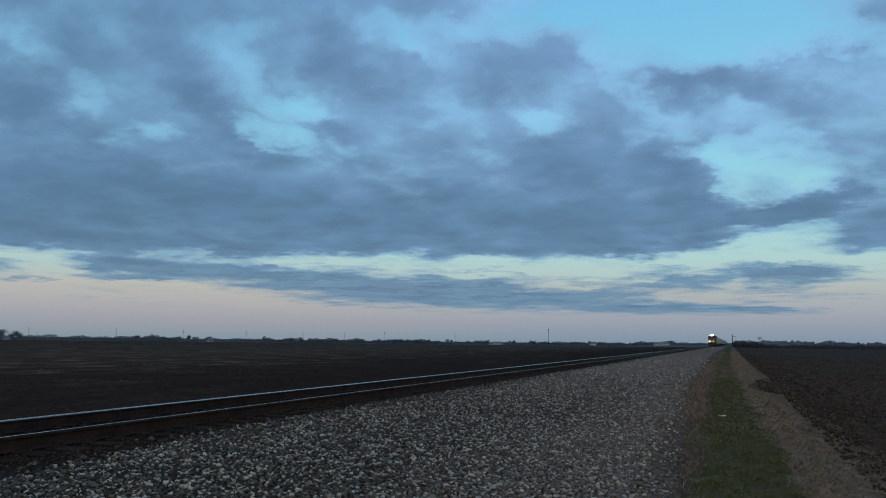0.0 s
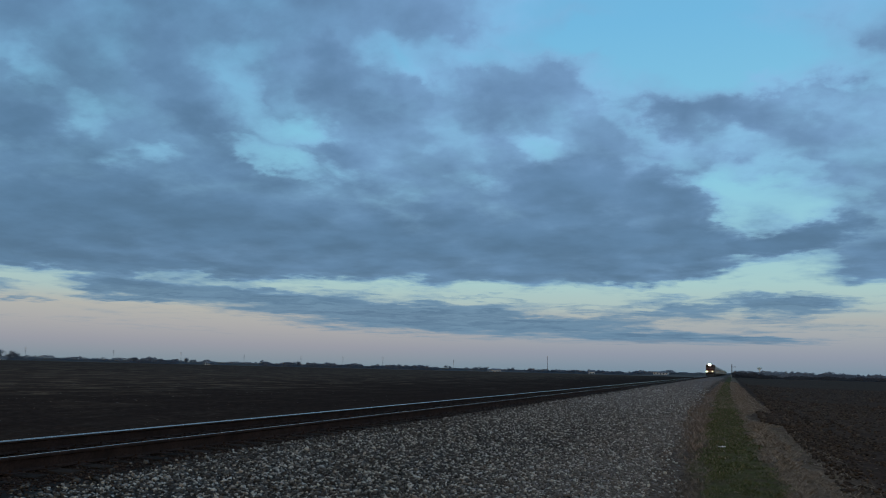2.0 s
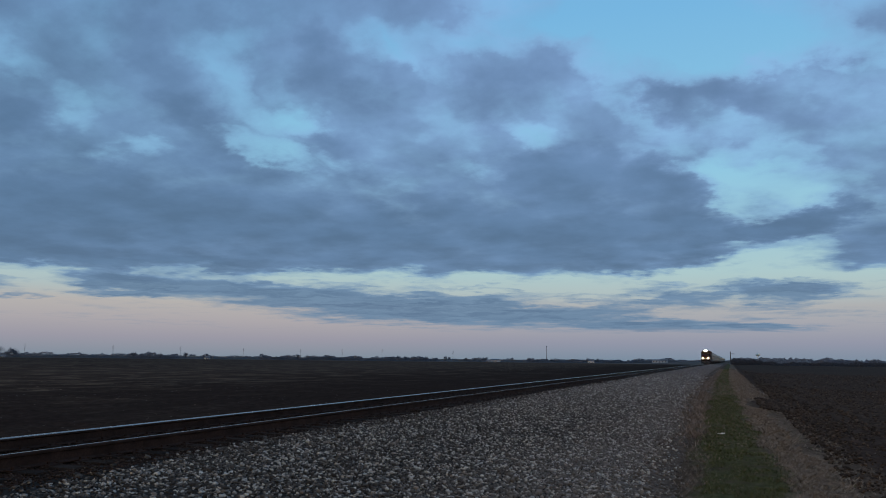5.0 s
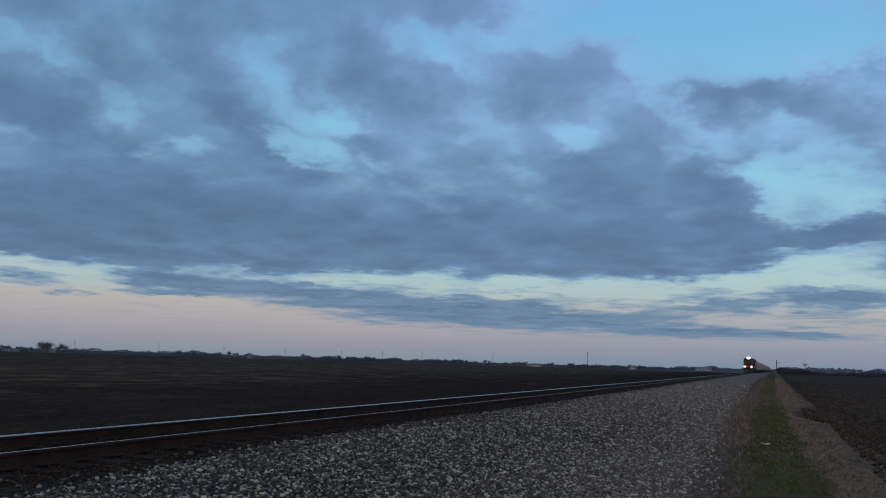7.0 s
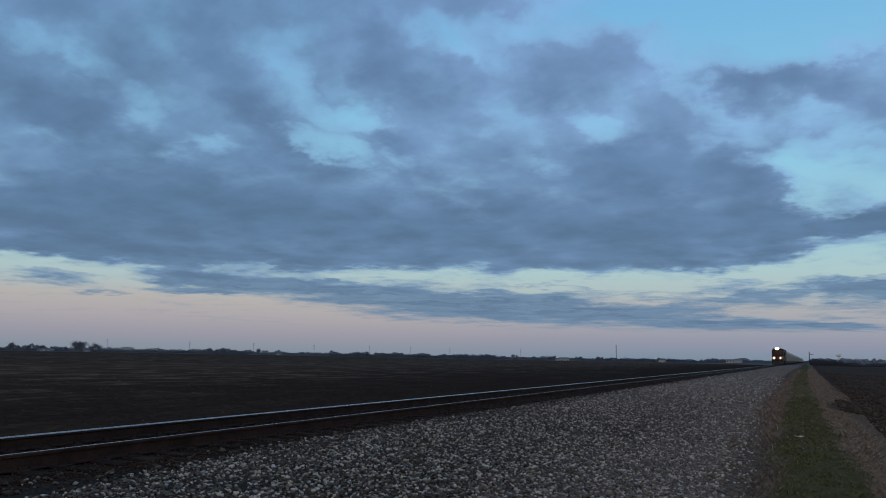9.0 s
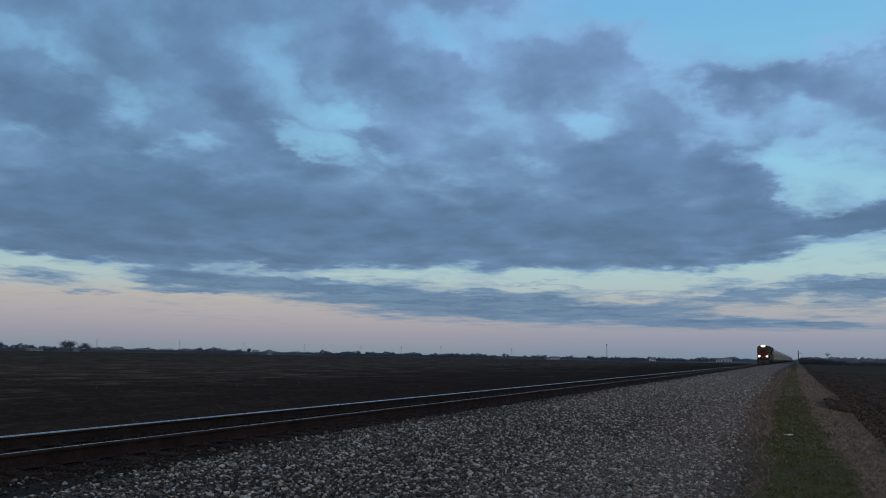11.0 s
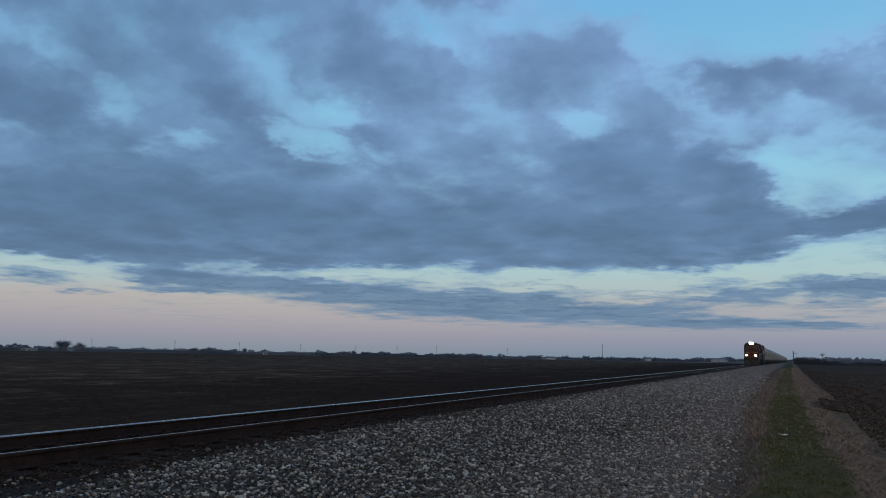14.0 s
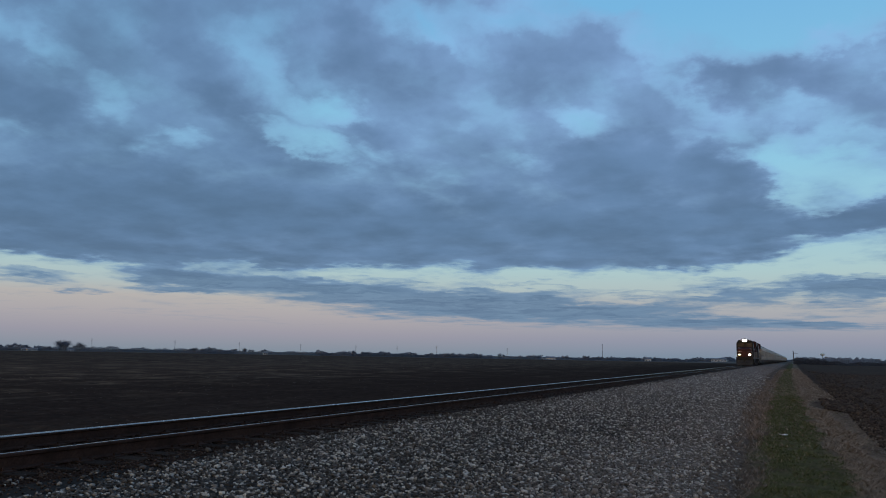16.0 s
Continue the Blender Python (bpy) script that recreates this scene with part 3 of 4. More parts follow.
def ballast_bed():
    xs = np.concatenate([[-12.6, -11.2, -10.6, -9.2, -8.4, -7.6], np.arange(-6.75, -0.5, 0.25), [-0.6]])
    ys = np.concatenate([[-60, -20, 0], np.arange(2, 40, 0.5), np.arange(40, 120, 2), [130, 160, 200, 260, 340, 450, 600, 900, 1500, 2400]])
    gx, gy = np.meshgrid(xs, ys)
    edge = np.array([noise.noise(Vector((3.1, y * 0.35, 0))) for y in ys])
    gx = gx + np.where(gx > -1.2, 1, 0) * edge[:, None] * 0.14
    gz = bed_z(np.minimum(gx, -0.6))
    gx = gx + 1.5 * verge_shift(gy) * np.clip((gx + 5.5) / 4.0, 0, 1)
    gz = gz + np.array([noise.noise(Vector((x, y, 4))) for x, y in zip(gx.ravel(), gy.ravel())]).reshape(gx.shape) * 0.02 * (gx > -6.8)
    h, w = gx.shape
    i = np.arange(h * w).reshape(h, w)
    faces = np.stack([i[:-1, :-1], i[:-1, 1:], i[1:, 1:], i[1:, :-1]], -1).reshape(-1, 4)
    ob = new("ballast_bed", mesh_of("ballast_bed", np.stack([gx, gy, gz], -1).reshape(-1, 3), faces, BED))
    ob.data.shade_smooth()
    return tagged(ob, "broad bed of crushed grey ballast under the track", "ballast", kind="structure")


ballast_bed()


def turns(k):
    """k random rotation matrices."""
    q = rng.normal(size=(k, 4))
    w, x, y, z = (q / np.linalg.norm(q, axis=1, keepdims=True)).T
    return np.stack([1 - 2 * (y * y + z * z), 2 * (x * y - z * w), 2 * (x * z + y * w), 2 * (x * y + z * w), 1 - 2 * (x * x + z * z), 2 * (y * z - x * w),
                     2 * (x * z - y * w), 2 * (y * z + x * w), 1 - 2 * (x * x + y * y)], -1).reshape(k, 3, 3)


def unit_lump(level):
    bm = bmesh.new()
    if level:
        bmesh.ops.create_icosphere(bm, subdivisions=1, radius=1.0)
    else:
        for p in ((1, 0, 0), (-1, 0, 0), (0, 1, 0), (0, -1, 0), (0, 0, 1), (0, 0, -1)):
            bm.verts.new(p)
        bm.verts.ensure_lookup_table()
        for a in (0, 1):
            for b in (2, 3):
                for c in (4, 5):
                    bm.faces.new([bm.verts[i] for i in (a, b, c)])
        bmesh.ops.recalc_face_normals(bm, faces=bm.faces)
    v = np.array([p.co[:] for p in bm.verts])
    bm.verts.index_update()
    f = np.array([[p.index for p in q.verts] for q in bm.faces])
    bm.free()
    return v, f


def lumps(centres, radii, level, jag=0.4, flat=0.72):
    """Broken stones or clods: corners and faces."""
    v, f = unit_lump(level)
    k = len(centres)
    shape = v[None] * (1 + rng.uniform(-jag, jag, (k, len(v), 1)))
    shape = shape * rng.uniform(0.6, 1.15, (k, 1, 3))
    shape = np.einsum("kij,kpj->kpi", turns(k), shape) * radii[:, None, None]
    shape[:, :, 2] *= flat
    pts = (shape + centres[:, None, :]).reshape(-1, 3)
    return pts, (f[None] + (np.arange(k) * len(v))[:, None, None]).reshape(-1, 3)


def joined(sets):
    at, vs, fs = 0, [], []
    for v, f in sets:
        vs.append(v), fs.append(f + at)
        at += len(v)
    return np.concatenate(vs), np.concatenate(fs)


def scatter(x0, x1, y0, y1, step):
    gx, gy = np.meshgrid(np.arange(x0, x1, step), np.arange(y0, y1, step))
    p = np.stack([gx.ravel(), gy.ravel()], -1)
    return p + rng.uniform(-0.5, 0.5, p.shape) * step


def toe(y):
    """How far the foot of the stones draws back from the verge."""
    return np.interp(y, [5, 10, 15, 24, 47, 112, 330], [0.1, 0.15, 0.33, 0.48, 1.15, 1.9, 2.1]) + 0.16 * np.sin(y * 0.9) * np.sin(y * 0.37 + 1)


def ballast_stones():
    sets = []
    for y0, y1, step, lo, hi, level in ((-9, 2.4, 0.06, 0.021, 0.046, 0), (2.4, 15, 0.041, 0.016, 0.034, 1), (15, 30, 0.060, 0.021, 0.046, 0), (30, 60, 0.105, 0.03, 0.07, 0), (60, 130, 0.22, 0.05, 0.11, 0), (130, 330, 0.45, 0.08, 0.17, 0)):
        p = scatter(-7.10, -0.6, y0, y1, step)
        x, y = p.T
        keep = (rng.random(len(p)) < np.clip((x - np.interp(y, [5, 7, 10, 13], [-6.48, -6.68, -6.98, -7.12])) / 0.2, 0.06, 1.0)) & (rng.random(len(p)) < np.clip((-0.6 - toe(y) - x) / 0.5, 0.14 * (y < 60), 1.0))
        p = p[keep]
        r = lo + (hi - lo) * rng.beta(1.6, 2.6, len(p))
        c = np.column_stack([p, bed_z(p[:, 0], p[:, 1]) + r * 0.25 + rng.uniform(-0.012, 0.012, len(p))])
        if level:
            some = rng.random(len(p)) < 0.3
            sets.append(lumps(c[some], r[some], 1, 0.52))
            c, r = c[~some], r[~some] * 1.18
        sets.append(lumps(c, r, 0, 0.45))
    # a few larger ones on top
    p = scatter(-6.9, -0.7, 3, 30, 0.33)
    p = p[p[:, 0] < -0.7 - toe(p[:, 1])]
    r = rng.uniform(0.028, 0.042, len(p))
    sets.append(lumps(np.column_stack([p, bed_z(p[:, 0], p[:, 1]) + r * 0.5]), r, 1, 0.52))
    v, f = joined(sets)
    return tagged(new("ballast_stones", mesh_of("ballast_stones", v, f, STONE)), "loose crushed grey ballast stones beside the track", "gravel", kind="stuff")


ballast_stones()


def soiled_stones():
    """Dark, oil-stained ballast between the ties."""
    sets = []
    for y0, y1, step, lo, hi in ((-9, 2.4, 0.08, 0.022, 0.04), (2.4, 22, 0.055, 0.012, 0.028), (22, 60, 0.10, 0.022, 0.042)):
        p = scatter(-10.2, -6.55, y0, y1, step)
        r = lo + (hi - lo) * rng.beta(1.6, 2.6, len(p))
        sets.append(lumps(np.column_stack([p, bed_z(p[:, 0]) + r * 0.2 + rng.uniform(-0.012, 0.012, len(p)) + 0.006]), r, 0))
    v, f = joined(sets)
    return tagged(new("soiled_ballast", mesh_of("soiled_ballast", v, f, SOILED)), "dark oil-stained ballast stones between the ties", "gravel", kind="stuff")


soiled_stones()


# ---- track ----
def rail_outline(cx):
    half = [(0.070, 0.0), (0.070, 0.012), (0.012, 0.030), (0.009, 0.125), (0.034, 0.138), (0.036, 0.162), (0.028, 0.172), (0.017, 0.175)]
    z = RAIL_Z - 0.175
    return [(cx + u, z + v) for u, v in half] + [(cx - u, z + v) for u, v in half[::-1]]


def railway_track():
    track = tagged(new("railway_track"), "single railway track with rusty rails on dark wooden ties", "railway track")
    track.location = (TRACK_X, 0, 0)
    for s in (-1, 1):
        bm = bmesh.new()
        prism(bm, rail_outline(s * GAUGE / 2), -60, 2400)
        rail = part("rail", bm, [RUST, POLISHED], track, "rusty rail with a polished head")
        for p in rail.data.polygons:
            inner = -s * (p.center.x - s * GAUGE / 2)
            if p.center.z > RAIL_Z - 0.02 and (abs(p.normal.z) > 0.985 or inner > 0.0) or inner > 0.03 and p.center.z > RAIL_Z - 0.021:
                p.material_index = 1
    # ties, each a worn beam; alike ones share a mesh
    kinds = []
    for k in range(4):
        bm = bmesh.new()
        box(bm, -1.30 + rng.uniform(-.03, .03), 1.30 + rng.uniform(-.03, .03), -0.115, 0.115, -0.18, 0.0)
        bmesh.ops.bevel(bm, geom=bm.edges[:], offset=0.015, segments=1, affect="EDGES")
        for v in bm.verts:
            v.co += Vector(rng.uniform(-0.008, 0.008, 3))
        data = bpy.data.meshes.new("tie")
        bm.to_mesh(data)
        bm.free()
        data.materials.append(TIE_WOOD)
        kinds.append(data)
    for i in range(300):
        tie = new("tie", kinds[i % 4])
        tie.parent = track
        tie.location = (rng.uniform(-0.05, 0.05), -12.0 + i * 0.5, RAIL_Z - 0.178)
        tie.rotation_euler = (0, 0, rng.uniform(-0.02, 0.02))
    bm = bmesh.new()
    for i in range(300, 900):
        box(bm, -1.3, 1.3, -12.0 + i * 0.5 - 0.11, -12.0 + i * 0.5 + 0.11, RAIL_Z - 0.36, RAIL_Z - 0.178)
    tagged(part("far_ties", bm, TIE_WOOD, track), kind="stuff")
    bm = bmesh.new()
    for i in range(150):
        for s in (-1, 1):
            y, c = -12.0 + i * 0.5, s * GAUGE / 2
            box(bm, c - 0.17, c + 0.17, y - 0.09, y + 0.09, RAIL_Z - 0.180, RAIL_Z - 0.166)
            for e in (-1, 1):
                box(bm, c + e * 0.085 - 0.012, c + e * 0.085 + 0.012, y - 0.03, y - 0.006, RAIL_Z - 0.17, RAIL_Z - 0.135)
                box(bm, c + e * 0.05 - 0.03, c + e * 0.05 + 0.03, y + 0.12, y + 0.145, RAIL_Z - 0.19, RAIL_Z - 0.15)
    tagged(part("tie_plate_hardware", bm, RUST, track), kind="stuff")
    return track


railway_track()


# ---- verge: grass, dead grass, weeds, clods ----
def blades(name, label, mat, patches, category="grass", bare=-0.24):
    """patches: x range, y range, count, height range, width, lean."""
    vs = []
    for x0, x1, y0, y1, k, h0, h1, wide, lean in patches:
        x, y = rng.uniform(x0, x1, k), rng.uniform(y0, y1, k)
        clump = np.array([noise.noise(Vector((a * 2.2, b * 2.2, 9))) for a, b in zip(x, y)])
        keep = clump + 0.6 * np.array([noise.noise(Vector((a * 0.9, b * 0.5, 14))) for a, b in zip(x, y)]) + rng.uniform(-0.35, 0.45, k) > bare
        x, y, clump = x[keep], y[keep], clump[keep]
        k = len(x)
        keep = ~((x > 0.95) & (y > 30.5) & (y < 37.5))
        x, y, clump = x[keep], y[keep], clump[keep]
        k = len(x)
        edge = np.array([noise.noise(Vector((0.7, b * 0.5, 2))) + 0.6 * noise.noise(Vector((a * 2, b * 1.7, 7))) for a, b in zip(x, y)]) * 0.26
        x = x + edge
        h = rng.uniform(h0, h1, k) * (0.8 + 0.5 * clump)
        a = rng.uniform(0, 2 * math.pi, k)
        base = np.stack([x + verge_shift(y), y, ground_z(x) - 0.01], -1)
        side = np.stack([np.cos(a), np.sin(a), np.zeros(k)], -1) * (wide * rng.uniform(0.6, 1.4, k))[:, None]
        b = rng.uniform(0, 2 * math.pi, k)
        tip = base + np.stack([np.cos(b) * lean * h, np.sin(b) * lean * h, h], -1) * rng.uniform(0.7, 1.2, (k, 1))
        mid = base * 0.45 + tip * 0.55 + np.stack([0 * h, 0 * h, 0.12 * h], -1)
        vs.append(np.stack([base - side, base + side, mid + side * 0.7, tip, mid - side * 0.7], 1).reshape(-1, 3))
    v = np.concatenate(vs)
    k = len(v) // 5
    f = (np.array([[0, 1, 2], [0, 2, 4], [4, 2, 3]])[None] + (np.arange(k) * 5)[:, None, None]).reshape(-1, 3)
    return tagged(new(name, mesh_of(name, v, f, mat)), label, category, kind="stuff")


blades("verge_grass", "short green winter grass on the verge", GRASS, [
    (-0.42, 0.72, 5, 14, 26000, 0.02, 0.06, 0.004, 0.9), (-0.42, 0.70, 14, 40, 30000, 0.025, 0.065, 0.009, 0.9),
    (-0.42, 0.72, -9, 5, 14000, 0.025, 0.06, 0.008, 0.9), (-0.46, 0.66, 40, 170, 24000, 0.015, 0.035, 0.03, 1.0), (0.7, 1.7, 6, 30, 1500, 0.02, 0.05, 0.006, 0.9)])
blades("dead_grass", "pale dead grass between the verge and the field", STRAW, [
    (0.68, 1.4, 5, 16, 16000, 0.02, 0.09, 0.004, 1.6), (0.68, 1.4, -9, 5, 8000, 0.03, 0.09, 0.008, 1.6), (0.68, 1.4, 16, 45, 16000, 0.03, 0.10, 0.009, 1.5), (0.60, 1.65, 40, 75, 9000, 0.015, 0.05, 0.024, 1.5), (0.60, 2.0, 75, 190, 14000, 0.015, 0.05, 0.04, 1.5),
    (1.3, 2.3, 6, 40, 9000, 0.02, 0.07, 0.006, 1.8), (1.3, 2.2, 40, 110, 6000, 0.03, 0.08, 0.02, 1.6), (-0.6, 0.8, 5, 40, 4500, 0.01, 0.05, 0.005, 2.0), (-0.5, 0.75, 16, 60, 6000, 0.03, 0.07, 0.009, 1.2), (-0.55, 0.75, 60, 160, 5000, 0.02, 0.04, 0.028, 1.1)])
blades("withered_weeds", "brown withered weeds along the foot of the ballast", WEED, [
    (-1.0, -0.35, 5, 16, 3000, 0.03, 0.11, 0.004, 1.2), (-1.0, -0.38, 16, 40, 4500, 0.05, 0.20, 0.008, 0.9), (-1.5, -0.7, 18, 45, 1600, 0.06, 0.26, 0.01, 0.8), (-2.3, -0.8, 24, 70, 2600, 0.06, 0.24, 0.014, 0.8), (-1.5, -0.5, 16, 60, 5000, 0.03, 0.12, 0.012, 1.4), (-1.6, -0.5, 60, 180, 4000, 0.03, 0.09, 0.04, 1.2),
    (-1.0, -0.45, 40, 140, 2000, 0.03, 0.12, 0.03, 1.0)], "weeds", 0.02)


def clods():
    sets = []
    for x0, x1, y0, y1, k, lo, hi in ((1.5, 5, 9, 30, 3600, 0.02, 0.075), (1.7, 12, 30, 70, 5200, 0.03, 0.11), (2, 26, 70, 160, 3500, 0.05, 0.15), (0.95, 2.0, 30, 38, 420, 0.04, 0.16)):
        x, y = rng.uniform(x0, x1, k), rng.uniform(y0, y1, k)
        r = lo + (hi - lo) * rng.beta(1.2, 4.0, k)
        sets.append(lumps(np.column_stack([x, y, ground_z(x) + r * 0.2]), r, 1, 0.3, 0.7))
    v, f = joined(sets)
    return tagged(new("soil_clods", mesh_of("soil_clods", v, f, CLOD)), "dark broken clods of ploughed soil", "soil", kind="stuff")


clods()


def stalks():
    """Bits of pale stalk left on the fields."""
    vs = []
    for x0, x1, y0, y1, k, size in ((1.6, 12, 9, 60, 1500, 0.05), (-60, -14, 8, 80, 2500, 0.055), (-160, -30, 20, 200, 2500, 0.10)):
        x, y = rng.uniform(x0, x1, k), rng.uniform(y0, y1, k)
        n1 = np.array([noise.noise(Vector((a * 0.16, b * 0.02, 5))) for a, b in zip(x, y)])
        keep = n1 + rng.uniform(-0.4, 0.4, k) > 0.1
        x, y = x[keep], y[keep]
        k = len(x)
        a = rng.uniform(0, math.pi, k)
        d = np.stack([np.cos(a), np.sin(a), rng.uniform(-0.1, 0.3, k)], -1) * size * rng.uniform(0.5, 1.3, (k, 1))
        s = np.stack([-np.sin(a), np.cos(a), 0.6 + 0 * a], -1) * size * 0.09
        c = np.stack([x, y, ground_z(x) + 0.035], -1)
        vs.append(np.stack([c - d, c + s, c + d, c - s], 1).reshape(-1, 3))
    v = np.concatenate(vs)
    f = np.arange(len(v)).reshape(-1, 4)
    return tagged(new("crop_stalks", mesh_of("crop_stalks", v, f, WEED)), "pale scattered crop stalks on the dark soil", "crop residue", kind="stuff")


stalks()


def litter():
    """A crumpled white wrapper."""
    bm = bmesh.new()
    bmesh.ops.create_grid(bm, x_segments=7, y_segments=4, size=0.5)
    for v in bm.verts:
        v.co = Vector((v.co.x * 0.16, v.co.y * 0.10, 0.03 * noise.noise(v.co * 5) + 0.02 * abs(v.co.x)))
    bmesh.ops.solidify(bm, geom=bm.faces[:], thickness=0.004)
    ob = tagged(part("plastic_wrapper", bm, LITTER), "crumpled white plastic wrapper lying in the grass", "litter")
    ob.location = (-0.245, 18.8, 0.035)
    return ob


litter()


# ---- the distance: trees, woods, farms, masts ----
def land(x, y):
    return float(ground_z(x) + far_z(x, y))


def spot(az, d):
    return d * math.sin(radians(az)), d * math.cos(radians(az))


def bare_tree(seed, wide):
    """A leafless tree ten metres high: tapered trunk, forking limbs, a crown of twig clumps."""
    r = random.Random(seed)
    tree = new("bare_tree")
    trunk, limbs, tips = bmesh.new(), bmesh.new(), []

    def grow(p, d, length, rad, depth, bm):
        q = p + d * length
        tube(bm, p, q, rad, 5 if depth < 2 else 3, rad * 0.65)
        if depth >= 4:
            tips.append(q)
            return
        for _ in range(3 if depth < 2 else 2):
            e = (d + Vector((r.uniform(-1, 1) * wide, r.uniform(-1, 1) * wide, r.uniform(-0.1, 0.6)))).normalized()
            grow(q, e, length * r.uniform(0.72, 0.98), rad * 0.6, depth + 1, limbs)

    grow(Vector((0, 0, -0.2)), Vector((r.uniform(-.05, .05), r.uniform(-.05, .05), 1)), 1.9, 0.26, 0, trunk)
    part("trunk", trunk, HAZY_BARK, tree)
    part("limbs", limbs, HAZY_BARK, tree)
    pts = []
    for t in tips:
        for _ in range(34):
            c = t + Vector((r.gauss(0, .7), r.gauss(0, .7), r.gauss(-0.1, .7)))
            for _ in range(3):
                pts.append(c + Vector((r.uniform(-.3, .3), r.uniform(-.3, .3), r.uniform(-.3, .3))))
    part_data = mesh_of("crown", np.array([p[:] for p in pts]), np.arange(len(pts)).reshape(-1, 3), HAZY_TWIG)
    crown = new("crown", part_data)
    crown.parent = tree
    return tagged(tree, "leafless winter tree at the far edge of the fields", "tree", "trees on the horizon")


KINDS = [bare_tree(s, w) for s, w in ((3, 0.75), (8, 0.95), (14, 0.65), (21, 0.85), (30, 1.05))]
tree_rng = random.Random(5)
used = set()


def plant(az, d, tall, kind):
    """A tree of that height; the first of each kind is the model itself."""
    x, y = spot(az, d)
    s = tall / 10.0
    ob = KINDS[kind % 5]
    m = pose(x, y, land(x, y), 0, 0, tree_rng.uniform(0, 360))
    if kind % 5 in used:
        ob = copy_thing(ob, m)
    else:
        used.add(kind % 5)
        ob.matrix_basis = m
    ob.scale = (s * tree_rng.uniform(0.9, 1.2), s * tree_rng.uniform(0.9, 1.2), s)


plant(-48.93, 900, 15.6, 0)
plant(-48.60, 905, 15.2, 3)
plant(-48.76, 890, 13.9, 2)
plant(-47.80, 930, 13.4, 1)
plant(-47.89, 935, 12.2, 4)
plant(-51.69, 1300, 10.4, 0)
plant(-50.91, 1300, 10.8, 0)
plant(-40.61, 1100, 10.7, 0)
plant(-40.12, 1120, 9.5, 2)
plant(-39.61, 1110, 10.4, 1)
plant(-38.93, 1150, 9.3, 2)
plant(-37.36, 1200, 11.8, 2)
plant(-36.86, 1200, 10.4, 4)
plant(-35.98, 1250, 10.1, 1)
plant(-49.78, 1250, 9.6, 4)
plant(-49.52, 1250, 9.0, 0)
plant(-32.01, 900, 6.9, 4)
plant(-30.44, 1000, 9.0, 1)
plant(-29.84, 1000, 9.9, 3)
plant(-29.24, 1000, 8.7, 3)
plant(-28.65, 1050, 8.3, 4)
plant(-27.65, 1000, 8.5, 2)
plant(-26.85, 1000, 8.0, 4)
plant(-25.44, 1100, 8.0, 3)
plant(-23.23, 1100, 9.6, 4)
plant(-22.71, 1100, 9.7, 2)
plant(-22.23, 1150, 8.5, 0)
plant(-21.63, 1100, 9.4, 0)
plant(-21.15, 1150, 8.1, 2)
plant(-20.82, 1100, 8.9, 3)
plant(-19.46, 1200, 10.5, 2)
plant(-19.22, 1200, 8.9, 3)
plant(-17.95, 1100, 7.6, 3)
plant(-17.35, 1100, 9.3, 4)
plant(-17.03, 1100, 8.7, 1)
plant(-16.72, 1100, 9.5, 4)
plant(-16.52, 1150, 9.0, 1)
plant(-15.02, 1250, 8.1, 1)
plant(-14.75, 1250, 9.1, 1)
plant(-13.46, 1150, 9.3, 0)
plant(-13.22, 1150, 8.6, 1)
plant(-12.91, 1200, 7.2, 2)
plant(-12.60, 1200, 8.1, 1)
plant(-11.98, 1200, 7.6, 1)
plant(-11.75, 1200, 6.8, 4)
plant(-10.79, 1100, 7.8, 4)
plant(-10.49, 1100, 7.9, 2)
plant(-10.15, 1100, 8.8, 4)
plant(-9.80, 1150, 8.3, 4)
plant(-9.46, 1100, 8.9, 1)
plant(-9.01, 1150, 7.6, 3)
plant(-8.71, 1150, 8.4, 3)
plant(-8.41, 1100, 7.4, 4)
plant(-7.89, 1150, 6.9, 2)
plant(-7.59, 1200, 7.1, 4)
plant(-6.71, 1200, 6.2, 2)
plant(-6.19, 1200, 6.0, 2)
plant(-5.75, 1250, 6.2, 3)
plant(-5.21, 1200, 5.8, 1)
plant(-4.67, 1200, 4.9, 3)
plant(-3.95, 1300, 5.1, 3)
plant(0.28, 620, 6.2, 4)
plant(0.55, 640, 5.9, 1)
plant(0.88, 700, 5.4, 3)
plant(1.28, 800, 6.0, 2)
plant(1.94, 900, 6.1, 3)
plant(2.46, 900, 5.6, 4)
plant(2.84, 950, 5.4, 4)
plant(3.55, 700, 5.2, 2)
plant(3.80, 700, 4.8, 3)
plant(4.44, 1000, 7.7, 3)
plant(4.94, 1000, 8.7, 2)
plant(5.43, 1000, 8.4, 4)
plant(5.98, 1000, 8.3, 4)
plant(6.65, 1050, 9.9, 3)
plant(7.48, 1000, 9.5, 3)
plant(8.21, 1000, 8.9, 1)
plant(-52.70, 900, 12.4, 2)
plant(-53.54, 1000, 10.4, 1)
plant(-54.43, 1100, 9.2, 4)


